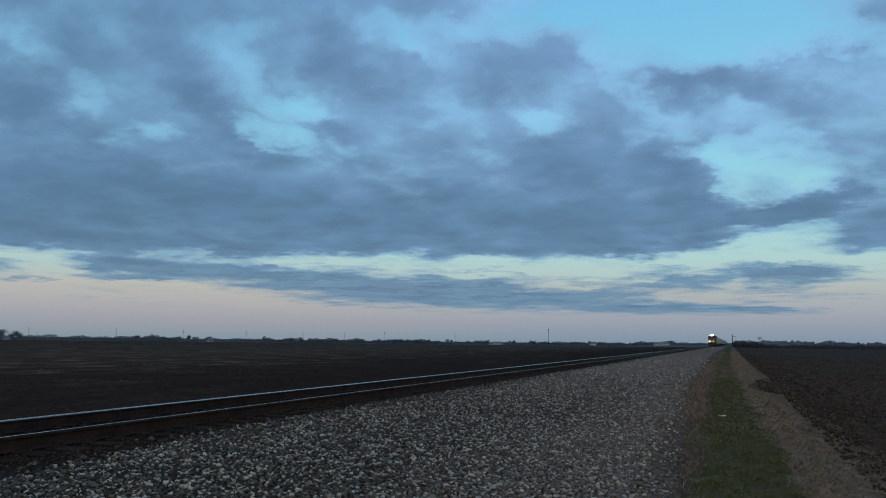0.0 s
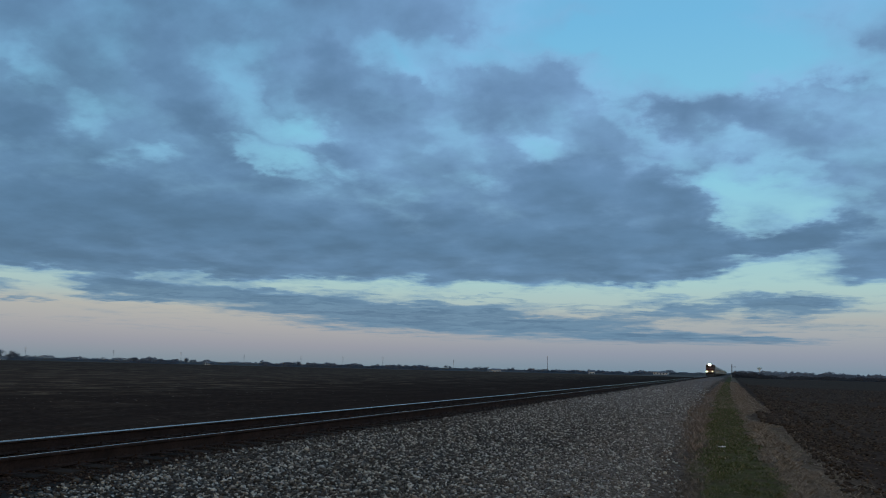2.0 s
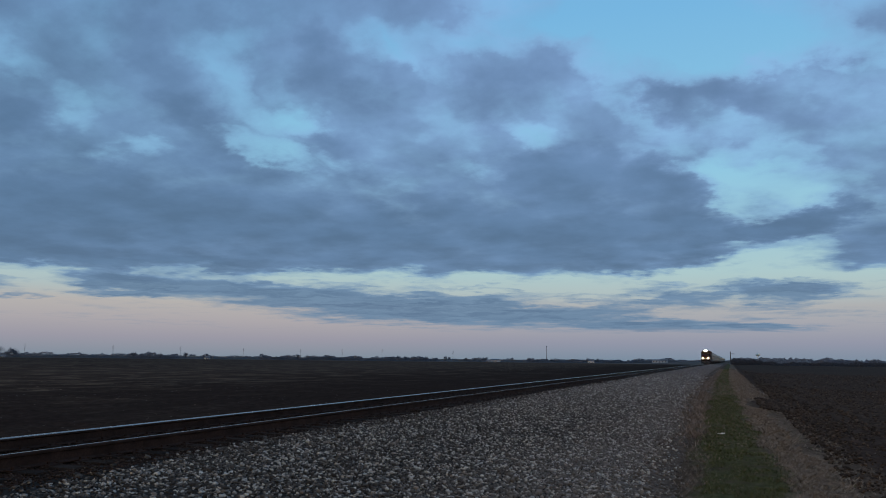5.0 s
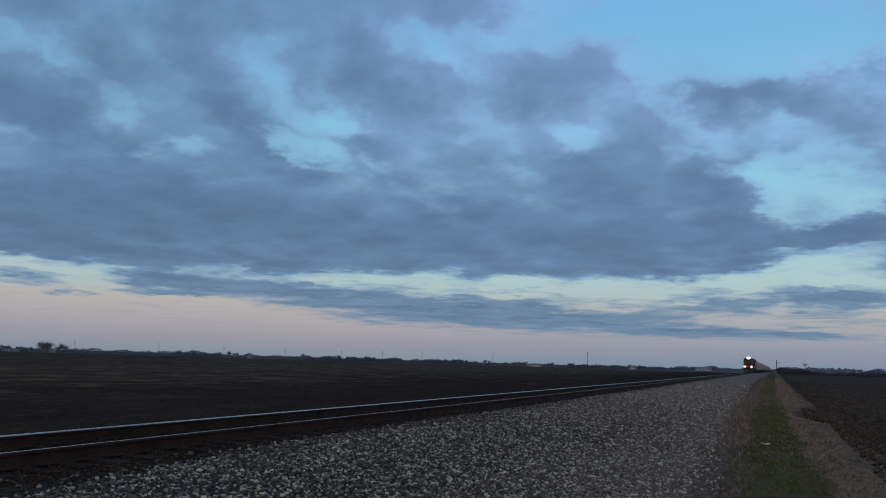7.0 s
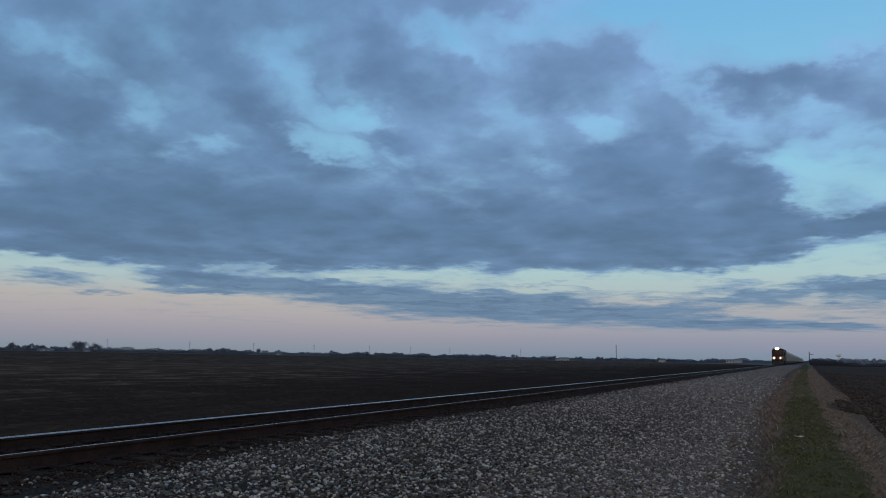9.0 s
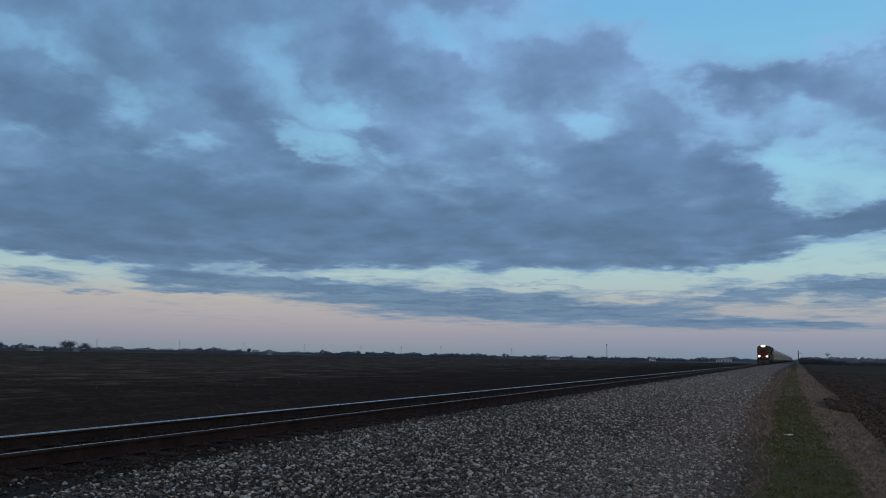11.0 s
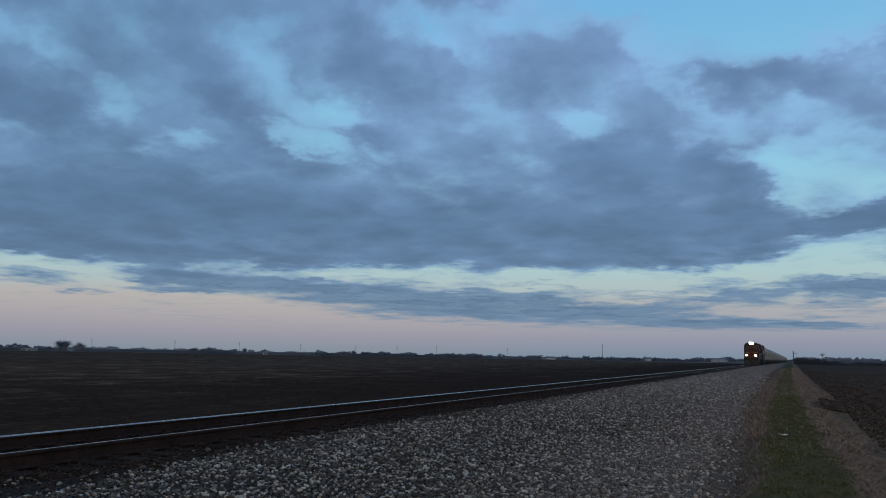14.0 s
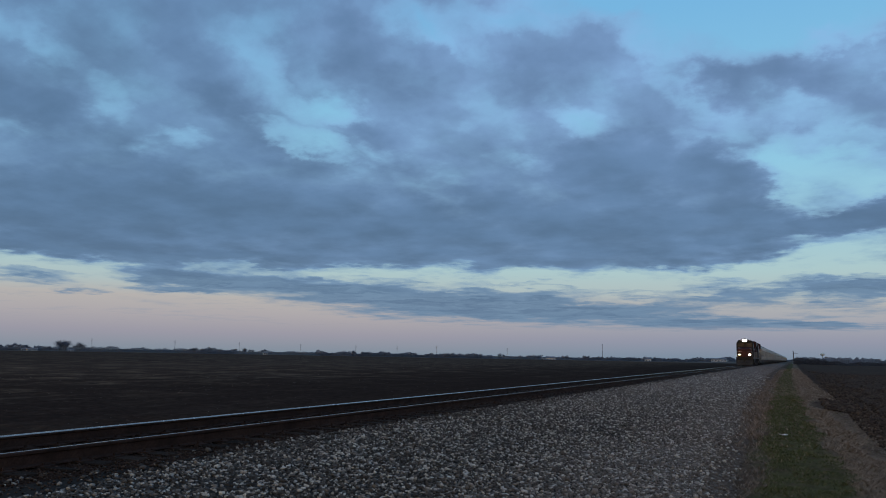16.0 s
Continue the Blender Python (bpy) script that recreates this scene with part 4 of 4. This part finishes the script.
def wood(az0, az1, d, tall, count, seed, mat=HAZY_TWIG):
    """A far belt of trees and scrub: many clumps of twigs with an uneven top."""
    r = np.random.default_rng(seed)
    count = int(count * 2.6)
    az = r.uniform(az0, az1, count)
    dd = d + r.uniform(-0.02, 0.02, count) * d
    crest = np.array([0.66 + 0.6 * noise.noise(Vector((a * 1.1, seed, 0))) + 0.26 * noise.noise(Vector((a * 5.0, seed, 3))) for a in az])
    base = np.array([land(a, b) for a, b in zip(dd * np.sin(np.radians(az)), dd * np.cos(np.radians(az)))])
    z = base + tall * np.clip(crest, 0.22, 1.25) * r.uniform(0, 1, count)
    c = np.stack([dd * np.sin(np.radians(az)), dd * np.cos(np.radians(az)), z], -1)
    v = (c[:, None, :] + r.uniform(-0.85, 0.85, (count, 3, 3)) * np.array([1, 1, 0.8]) * min(1.0, d / 1100)).reshape(-1, 3)
    v[:, 2] = np.maximum(v[:, 2], np.repeat(base, 3) - 0.1)
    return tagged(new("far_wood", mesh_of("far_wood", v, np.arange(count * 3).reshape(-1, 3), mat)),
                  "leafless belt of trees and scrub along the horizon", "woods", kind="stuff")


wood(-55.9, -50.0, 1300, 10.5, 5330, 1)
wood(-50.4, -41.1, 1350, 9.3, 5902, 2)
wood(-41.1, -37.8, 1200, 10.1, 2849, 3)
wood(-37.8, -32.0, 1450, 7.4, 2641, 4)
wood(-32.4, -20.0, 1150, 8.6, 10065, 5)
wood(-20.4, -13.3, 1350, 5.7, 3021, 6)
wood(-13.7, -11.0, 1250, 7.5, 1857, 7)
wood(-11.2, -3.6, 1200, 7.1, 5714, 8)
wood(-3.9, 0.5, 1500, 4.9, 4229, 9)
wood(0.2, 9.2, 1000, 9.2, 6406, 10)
wood(0.1, 2.4, 530, 4.2, 3600, 11, THICKET)
wood(2.2, 9.8, 530, 2.9, 5600, 15, THICKET)
wood(0.1, 1.5, 560, 4.5, 1151, 21, THICKET)
wood(3.2, 4.1, 600, 4.0, 398, 12)
wood(5.1, 9.8, 1000, 9.5, 2957, 13)


def farm_building(az, d, wide, deep, tall, ridge, turn, wall=None, label=""):
    """A gabled farm building, with door and windows."""
    x, y = spot(az, d)
    ob = tagged(new("farm_building"), label or "white farm building with a grey gable roof", "building", "farm buildings on the horizon")
    ob.matrix_basis = pose(x, y, land(x, y), 0, 0, turn - az)
    bm = bmesh.new()
    prism(bm, [(-wide / 2, -0.3), (wide / 2, -0.3), (wide / 2, tall), (-wide / 2, tall)], 0, deep)
    prism(bm, [(-0.01, tall), (deep + 0.01, tall), (deep / 2, tall + ridge - 0.15)], -wide / 2 + 0.01, wide / 2 - 0.01, "x")
    part("wall", bm, wall or WHITE_WALL, ob)
    bm = bmesh.new()
    e = 0.5
    slope = ridge / (deep / 2)
    prism(bm, [(-e, tall - e * slope), (deep / 2, tall + ridge), (deep + e, tall - e * slope), (deep + e, tall - e * slope + 0.2), (deep / 2, tall + ridge + 0.2), (-e, tall - e * slope + 0.2)],
          -wide / 2 - e, wide / 2 + e, "x")
    part("roof", bm, GREY_ROOF, ob)
    k = max(2, int(wide / 3.5))
    for i in range(k):
        cx = -wide / 2 + (i + 0.5) * wide / k
        bm = bmesh.new()
        if i == k // 2:
            box(bm, cx - 0.6, cx + 0.6, -0.05, 0.02, 0.0, 2.1)
            part("door", bm, GREY_ROOF, ob)
        else:
            box(bm, cx - 0.5, cx + 0.5, -0.04, 0.02, 1.0, 2.2)
            part("window", bm, DARK_GLASS, ob)
    return ob


farm_building(-50.48, 980, 10, 7, 2.6, 1.3, 10)
farm_building(-50.95, 1000, 6, 6, 2.4, 1.2, 0)
farm_building(-48.27, 880, 5, 5, 2.6, 1.2, 0)
farm_building(-15.85, 1000, 11, 8, 3.5, 1.5, 5)
farm_building(-16.36, 1010, 5, 5, 2.8, 1.2, 0)
farm_building(-9.20, 1000, 7, 6, 4, 1.6, 8)
farm_building(-4.59, 1050, 18, 9, 2.8, 1.2, -5)
farm_building(-35.89, 1150, 6, 5, 2.6, 1.2, 12)


def lattice_mast(az, d, tall, half):
    """A guyed radio mast: three legs and lacing."""
    x, y = spot(az, d)
    ob = tagged(new("radio_mast"), "slender grey lattice radio mast beyond the field", "mast")
    ob.location = (x, y, land(x, y))
    legs = [Vector((half * math.cos(a), half * math.sin(a), 0)) for a in (0.5, 2.6, 4.7)]
    for p in legs:
        bm = bmesh.new()
        tube(bm, p, p + Vector((0, 0, tall)), 0.10, 5)
        part("leg", bm, POLE_WOOD, ob)
    bm = bmesh.new()
    step = half * 2.2
    for i in range(int(tall / step)):
        for a, b in ((0, 1), (1, 2), (2, 0)):
            tube(bm, legs[a] + Vector((0, 0, i * step)), legs[b] + Vector((0, 0, (i + 1) * step)), 0.045, 4)
    part("lacing", bm, POLE_WOOD, ob)
    bm = bmesh.new()
    box(bm, -half * 1.6, half * 1.6, -0.1, 0.1, tall - 1.6, tall - 0.3)
    part("aerial", bm, GALVANISED, ob)
    return ob


def power_pylon(az, d, tall):
    x, y = spot(az, d)
    ob = tagged(new("power_pylon"), "distant grey steel power line pylon", "pylon", "power line across the horizon")
    ob.matrix_basis = pose(x, y, land(x, y), 0, 0, -az)
    w = tall * 0.035
    for sx in (-1, 1):
        for sy in (-1, 1):
            bm = bmesh.new()
            tube(bm, (sx * w, sy * w, 0), (sx * w * 0.3, sy * w * 0.3, tall), 0.13, 4)
            part("leg", bm, GALVANISED, ob)
    for z in (0.72, 0.84, 0.95):
        bm = bmesh.new()
        tube(bm, (-tall * 0.1, 0, z * tall), (tall * 0.1, 0, z * tall), 0.12, 4)
        part("crossarm", bm, GALVANISED, ob)
    bm = bmesh.new()
    for i in range(7):
        k0, k1 = 1 - 0.1 * i, 1 - 0.1 * (i + 1)
        tube(bm, (-w * k0, -w * k0, tall * i / 7), (w * k1, -w * k1, tall * (i + 1) / 7), 0.07, 4)
        tube(bm, (w * k0, -w * k0, tall * i / 7), (-w * k1, -w * k1, tall * (i + 1) / 7), 0.07, 4)
    part("lacing", bm, GALVANISED, ob)
    return ob


def water_tower(az, d, tall):
    x, y = spot(az, d)
    ob = tagged(new("water_tower"), "pale water tower with a bulb tank on a slender stem", "water tower")
    ob.location = (x, y, land(x, y))
    bm = bmesh.new()
    tube(bm, (0, 0, -0.2), (0, 0, tall * 0.8), 1.0, 10, 0.7)
    part("stem", bm, WHITE_WALL, ob)
    bm = bmesh.new()
    bmesh.ops.create_uvsphere(bm, u_segments=16, v_segments=10, radius=1.0)
    for v in bm.verts:
        v.co = Vector((v.co.x * 4.2, v.co.y * 4.2, tall * 0.86 + v.co.z * 2.6))
    part("tank", bm, WHITE_WALL, ob)
    return ob


lattice_mast(-12.29, 1300, 26.2, 0.45)
power_pylon(-47.06, 1700, 23.7)
power_pylon(-41.90, 1700, 22.9)
power_pylon(-37.67, 1700, 22.2)
power_pylon(-33.52, 1700, 21.3)
power_pylon(-29.65, 1700, 21.2)
power_pylon(-26.74, 1700, 21.7)
power_pylon(-23.93, 1700, 23.2)
power_pylon(-18.91, 1700, 21.1)
water_tower(1.72, 1600, 16.9)


def line_pole(x, y, tall):
    """A short old wooden pole with one arm and a box, beside the track."""
    ob = tagged(new("line_pole"), "old wooden line pole with a short arm beside the track", "pole")
    ob.location = (x, y, float(ground_z(x)))
    bm = bmesh.new()
    tube(bm, (0, 0, -0.3), (0.05, 0, tall), 0.24, 8, 0.17)
    part("post", bm, POLE_WOOD, ob)
    bm = bmesh.new()
    box(bm, -0.2, 1.9, -0.08, 0.08, tall - 1.3, tall - 1.08)
    part("crossarm", bm, POLE_WOOD, ob)
    bm = bmesh.new()
    box(bm, -0.55, 0.55, -0.45, 0.45, 0.0, 1.7)
    part("relay_box", bm, GALVANISED, ob, bevel=0.04)
    return ob


line_pole(0.05, 430.0, 6.4)
wood(0.02, 0.45, 432, 3.2, 900, 33, THICKET)


# ---- the train; each vehicle's space: rail level under its front coupler, y runs back ----
def truck(parent, y, axles, radius, mat):
    """A bogie: two side frames, bolster, springs and its wheelsets."""
    span_y = (axles[0] - 0.55, axles[-1] + 0.55)
    for s in (-1, 1):
        bm = bmesh.new()
        x0, x1 = sorted((s * 0.98, s * 1.12))
        prism(bm, [(y + span_y[0], 0.42), (y + span_y[0] + .1, 0.62), (y - 0.5, 0.80), (y + 0.5, 0.80), (y + span_y[1] - .1, 0.62), (y + span_y[1], 0.42), (y + 0.45, 0.30), (y - 0.45, 0.30)], x0, x1, "x")
        for a in axles:
            box(bm, x0 - 0.03, x1 + 0.03, y + a - 0.17, y + a + 0.17, 0.32, 0.64)
        part("side_frame", bm, mat, parent)
    bm = bmesh.new()
    box(bm, -1.0, 1.0, y - 0.25, y + 0.25, 0.5, 0.85)
    part("bolster", bm, mat, parent)
    made = []
    for a in axles:
        bm = bmesh.new()
        for s in (-1, 1):
            x0, x1 = sorted((s * 0.70, s * 0.83))
            disc(bm, x0, x1, 0, 0, radius, 20)
            x0, x1 = sorted((s * 0.68, s * 0.71))
            disc(bm, x0, x1, 0, 0, radius + 0.025, 20)
        disc(bm, -0.98, 0.98, 0, 0, 0.09, 8)
        w = part("wheelset", bm, STEEL_DARK, parent)
        w.location = (0, y + a, radius)
        made.append(w)
    return made


def locomotive(label, head, ditch):
    lenses = []
    ob = tagged(new("locomotive"), label, "locomotive", "locomotives at the head of the train")
    bm = bmesh.new()
    box(bm, -1.50, 1.50, 0.7, 21.4, 1.22, 1.52)
    part("underframe", bm, LOCO_BLACK, ob, bevel=0.03)
    bm = bmesh.new()
    prism(bm, [(-1.5, 0.12), (1.5, 0.12), (1.5, 1.52), (-1.5, 1.52)], 0.72, 0.84)
    prism(bm, [(0.20, 0.10), (0.74, 0.10), (0.74, 1.0), (0.62, 1.0)], -1.45, 1.45, "x")
    part("snow_plough", bm, LOCO_BLACK, ob)
    bm = bmesh.new()
    box(bm, -0.16, 0.16, 0.0, 0.75, 0.72, 1.04)
    box(bm, -0.2, 0.2, -0.05, 0.2, 0.68, 1.10)
    part("coupler", bm, STEEL_DARK, ob, bevel=0.04)
    bm = bmesh.new()
    prism(bm, [(1.05, 1.52), (2.75, 1.52), (2.75, 3.35), (1.75, 3.22), (1.15, 2.95)], -1.22, 1.22, "x")
    part("nose", bm, LOCO_RED, ob, "short red wide nose", bevel=0.10)
    bm = bmesh.new()
    prism(bm, [(-1.52, 1.52), (1.52, 1.52), (1.52, 4.0), (1.18, 4.55), (0.5, 4.72), (-0.5, 4.72), (-1.18, 4.55), (-1.52, 4.0)], 2.7, 5.2)
    part("cab", bm, LOCO_BLACK, ob, bevel=0.04)
    for s in (-1, 1):
        bm = bmesh.new()
        x0, x1 = sorted((s * 0.16, s * 1.25))
        box(bm, x0, x1, 2.66, 2.72, 3.42, 4.05)
        part("windscreen", bm, DARK_GLASS, ob)
        bm = bmesh.new()
        x0, x1 = sorted((s * 1.50, s * 1.545))
        box(bm, x0, x1, 3.3, 4.6, 3.0, 3.85)
        part("side_window", bm, DARK_GLASS, ob)
        bm = bmesh.new()
        x0, x1 = sorted((s * 0.55, s * 1.02))
        box(bm, x0, x1, 2.62, 2.70, 4.14, 4.36)
        part("number_board", bm, LOCO_BLACK, ob)
    bm = bmesh.new()
    prism(bm, [(-0.95, 1.52), (0.95, 1.52), (0.95, 4.1), (0.7, 4.4), (-0.7, 4.4), (-0.95, 4.1)], 5.2, 16.2)
    part("long_hood", bm, LOCO_RED, ob, bevel=0.03)
    bm = bmesh.new()
    box(bm, -0.95, 0.95, 16.2, 20.6, 1.52, 3.4)
    prism(bm, [(-0.95, 3.2), (0.95, 3.2), (1.5, 3.7), (1.5, 4.45), (1.2, 4.68), (-1.2, 4.68), (-1.5, 4.45), (-1.5, 3.7)], 16.0, 20.6)
    part("radiator_housing", bm, LOCO_RED, ob)
    for i in range(8):
        for s in (-1, 1):
            bm = bmesh.new()
            x0, x1 = sorted((s * 0.94, s * 0.985))
            box(bm, x0, x1, 5.7 + i * 1.28, 6.7 + i * 1.28, 1.75, 3.6)
            part("engine_door", bm, LOCO_RED if i % 3 else LOCO_BLACK, ob)
    bm = bmesh.new()
    box(bm, -0.4, 0.4, 10.0, 11.2, 4.38, 4.62)
    part("exhaust_stack", bm, LOCO_BLACK, ob)
    for i in range(2):
        bm = bmesh.new()
        tube(bm, (0, 17.4 + i * 1.9, 4.66), (0, 17.4 + i * 1.9, 4.8), 0.75, 14)
        part("radiator_fan", bm, LOCO_BLACK, ob)
    bm = bmesh.new()
    prism(bm, [(-1.4, 0.95), (-1.05, 0.42), (1.05, 0.42), (1.4, 0.95), (1.4, 1.24), (-1.4, 1.24)], 7.6, 13.6)
    part("fuel_tank", bm, LOCO_BLACK, ob)
    for s in (-1, 1):
        bm = bmesh.new()
        for z in (2.0, 2.5):
            tube(bm, (s * 1.46, 5.3, z), (s * 1.46, 21.2, z), 0.02, 5)
        for i in range(11):
            tube(bm, (s * 1.46, 5.4 + i * 1.57, 1.5), (s * 1.46, 5.4 + i * 1.57, 2.5), 0.02, 5)
        part("handrail", bm, RAILING, ob, "faded grey handrail")
        bm = bmesh.new()
        tube(bm, (s * 1.38, 0.8, 0.5), (s * 1.38, 0.8, 2.55), 0.022, 5)
        tube(bm, (s * 1.38, 0.8, 2.5), (s * 0.5, 0.8, 2.5), 0.022, 5)
        part("front_rail", bm, RAILING, ob, "faded grey handrail")
        for k in range(4):
            bm = bmesh.new()
            x0, x1 = sorted((s * 1.05, s * 1.48))
            box(bm, x0, x1, 0.62, 1.0, 0.30 + k * 0.32, 0.34 + k * 0.32)
            part("step", bm, STEEL_DARK, ob)
    bm = bmesh.new()
    box(bm, -0.44, 0.44, 2.55, 2.75, 4.30, 4.74)
    # lip added under the lenses to keep their light off the nose
    box(bm, -0.42, 0.42, 2.15, 2.555, 4.29, 4.33)
    case = part("headlight_case", bm, LOCO_BLACK, ob, bevel=0.03)
    for s in (-1, 1):
        bm = bmesh.new()
        prism(bm, [(s * 0.205 + 0.185 * math.cos(i * math.pi / 8), 4.52 + 0.185 * math.sin(i * math.pi / 8)) for i in range(16)], 2.50, 2.56)
        part("headlight_lens", bm, head, case)
        bm = bmesh.new()
        box(bm, s * 0.92 - 0.17, s * 0.92 + 0.17, 0.78, 1.04, 1.78, 2.12)
        lamp = part("ditch_light", bm, LOCO_BLACK, ob, bevel=0.02)
        bm = bmesh.new()
        prism(bm, [(0.15 * math.cos(i * math.pi / 8), 0.15 * math.sin(i * math.pi / 8)) for i in range(16)], -0.03, 0.03)
        lens = part("ditch_lens", bm, ditch, lamp)
        lens.location = (s * 0.92, 0.76, 1.95 * 1.05)
        lenses.append((lens, s))
    for s in (-1, 1):
        bm = bmesh.new()
        tube(bm, (s * 0.12, 3.6, 4.85), (s * 0.12, 3.0, 4.85), 0.05, 8, 0.11)
        box(bm, s * 0.12 - 0.03, s * 0.12 + 0.03, 3.3, 3.4, 4.68, 4.82)
        part("horn", bm, GALVANISED, ob)
    for piece in ob.children_recursive:
        piece.data.transform(Matrix.Diagonal((1, 1, 1.05, 1)))
    wheels = truck(ob, 4.2, (-1.85, 0.0, 1.85), 0.51, STEEL_DARK) + truck(ob, 17.9, (-1.85, 0.0, 1.85), 0.51, STEEL_DARK)
    return ob, wheels, lenses


def hopper_car():
    """A covered grain hopper: curved sides, sloped ends, three chutes, roof hatches."""
    ob = tagged(new("hopper_car"), "weathered pale grey covered grain hopper car", "freight car", "hopper cars of the train")
    side = [(1.30, 1.15), (1.52, 1.6), (1.60, 2.3), (1.60, 3.2), (1.50, 3.95), (1.20, 4.40), (0.6, 4.55)]
    bm = bmesh.new()
    outline = side + [(-u, v) for u, v in side[::-1]]
    rings = []
    for y, lift in ((0.9, 1.75), (2.6, 0.0), (14.9, 0.0), (16.6, 1.75)):
        rings.append([bm.verts.new((u, y, max(v, 1.15 + lift * 0.75))) for u, v in outline])
    k = len(outline)
    for a, b in zip(rings, rings[1:]):
        for i in range(k):
            bm.faces.new((a[i], a[(i + 1) % k], b[(i + 1) % k], b[i]))
    bm.faces.new(rings[0]), bm.faces.new(rings[-1][::-1])
    part("body", bm, HOPPER, ob)
    bm = bmesh.new()
    for s in (-1, 1):
        x0, x1 = sorted((s * 1.18, s * 1.36))
        box(bm, x0, x1, 0.5, 17.0, 1.02, 1.20)
    box(bm, -1.3, 1.3, 0.5, 2.6, 1.0, 1.12)
    box(bm, -1.3, 1.3, 14.9, 17.0, 1.0, 1.12)
    box(bm, -0.15, 0.15, -0.1, 17.6, 0.75, 1.02)
    part("sill", bm, HOPPER_DARK, ob)
    for i in range(3):
        c = 4.6 + i * 4.15
        bm = bmesh.new()
        prism(bm, [(c - 1.95, 1.3), (c - 0.4, 0.42), (c + 0.4, 0.42), (c + 1.95, 1.3)], -1.15, 1.15, "x")
        part("chute", bm, HOPPER_DARK, ob)
    bm = bmesh.new()
    box(bm, -0.35, 0.35, 1.6, 15.9, 4.53, 4.66)
    part("hatch_trough", bm, HOPPER, ob, bevel=0.03)
    for s in (-1, 1):
        bm = bmesh.new()
        x0, x1 = sorted((s * 0.55, s * 0.95))
        box(bm, x0, x1, 0.9, 16.6, 4.58, 4.63)
        part("running_board", bm, HOPPER_DARK, ob)
        for y in (0.62, 16.88):
            bm = bmesh.new()
            for x in (1.05, 1.32):
                tube(bm, (s * x, y, 1.0), (s * x, y, 4.3), 0.025, 4)
            for j in range(8):
                tube(bm, (s * 1.05, y, 1.3 + j * 0.4), (s * 1.32, y, 1.3 + j * 0.4), 0.018, 4)
            part("ladder", bm, HOPPER_DARK, ob)
        for j in range(9):
            bm = bmesh.new()
            x0, x1 = sorted((s * 1.585, s * 1.64))
            box(bm, x0, x1, 2.7 + j * 1.5 - 0.05, 2.7 + j * 1.5 + 0.05, 2.0, 3.4)
            part("side_stake", bm, HOPPER, ob)
    truck(ob, 2.1, (-0.86, 0.86), 0.46, STEEL_DARK)
    truck(ob, 15.4, (-0.86, 0.86), 0.46, STEEL_DARK)
    return ob


lead, lead_wheels, lead_lenses = locomotive("dark red and black diesel locomotive with glowing headlights", HEADLIGHT, DITCHLIGHT)
second, second_wheels, _ = locomotive("dark red and black diesel locomotive with its lamps off", DARK_GLASS, DARK_GLASS)
train = [(lead, 0.0), (second, 22.2)]
first_car = hopper_car()
train.append((first_car, 44.2))
for i in range(1, 46):
    train.append((copy_thing(first_car, pose(0, 0, 0)), 44.2 + i * 17.75))


# ---- what moves ----
def motions():
    for thing, back in train:
        walk(thing, [(t, pose(TRACK_X, TRAIN_D + back + TRAIN_SPEED * (16 - t), RAIL_Z)) for t in range(0, 17)])
    turn = TRAIN_SPEED / FPS / 0.51
    for wheel in lead_wheels + second_wheels:
        at = wheel.location.copy()
        walk(wheel, [(k / FPS, Matrix.Translation(at) @ Matrix.Rotation(k * turn, 4, "X")) for k in range(16 * FPS + 1)])
    # the two ditch lights flash by turns; turning a lens away imitates dimming
    for lens, s in lead_lenses:
        at = lens.location.copy()
        rows = []
        for k in range(161):
            up = math.cos(2 * math.pi * (k * 0.1 - 6.1) / 1.1) * s
            rows.append((k * 0.1, Matrix.Translation(at) @ Matrix.Rotation(radians(39 - 39 * max(-1, min(1, 1.5 * up))), 4, "X")))
        walk(lens, rows)
    walk(clouds, [(t, pose(EYE[0], EYE[1] + CLOUD_DRIFT * (16 - t), EYE[2] + CLOUD_Z)) for t in range(0, 17, 2)])


motions()
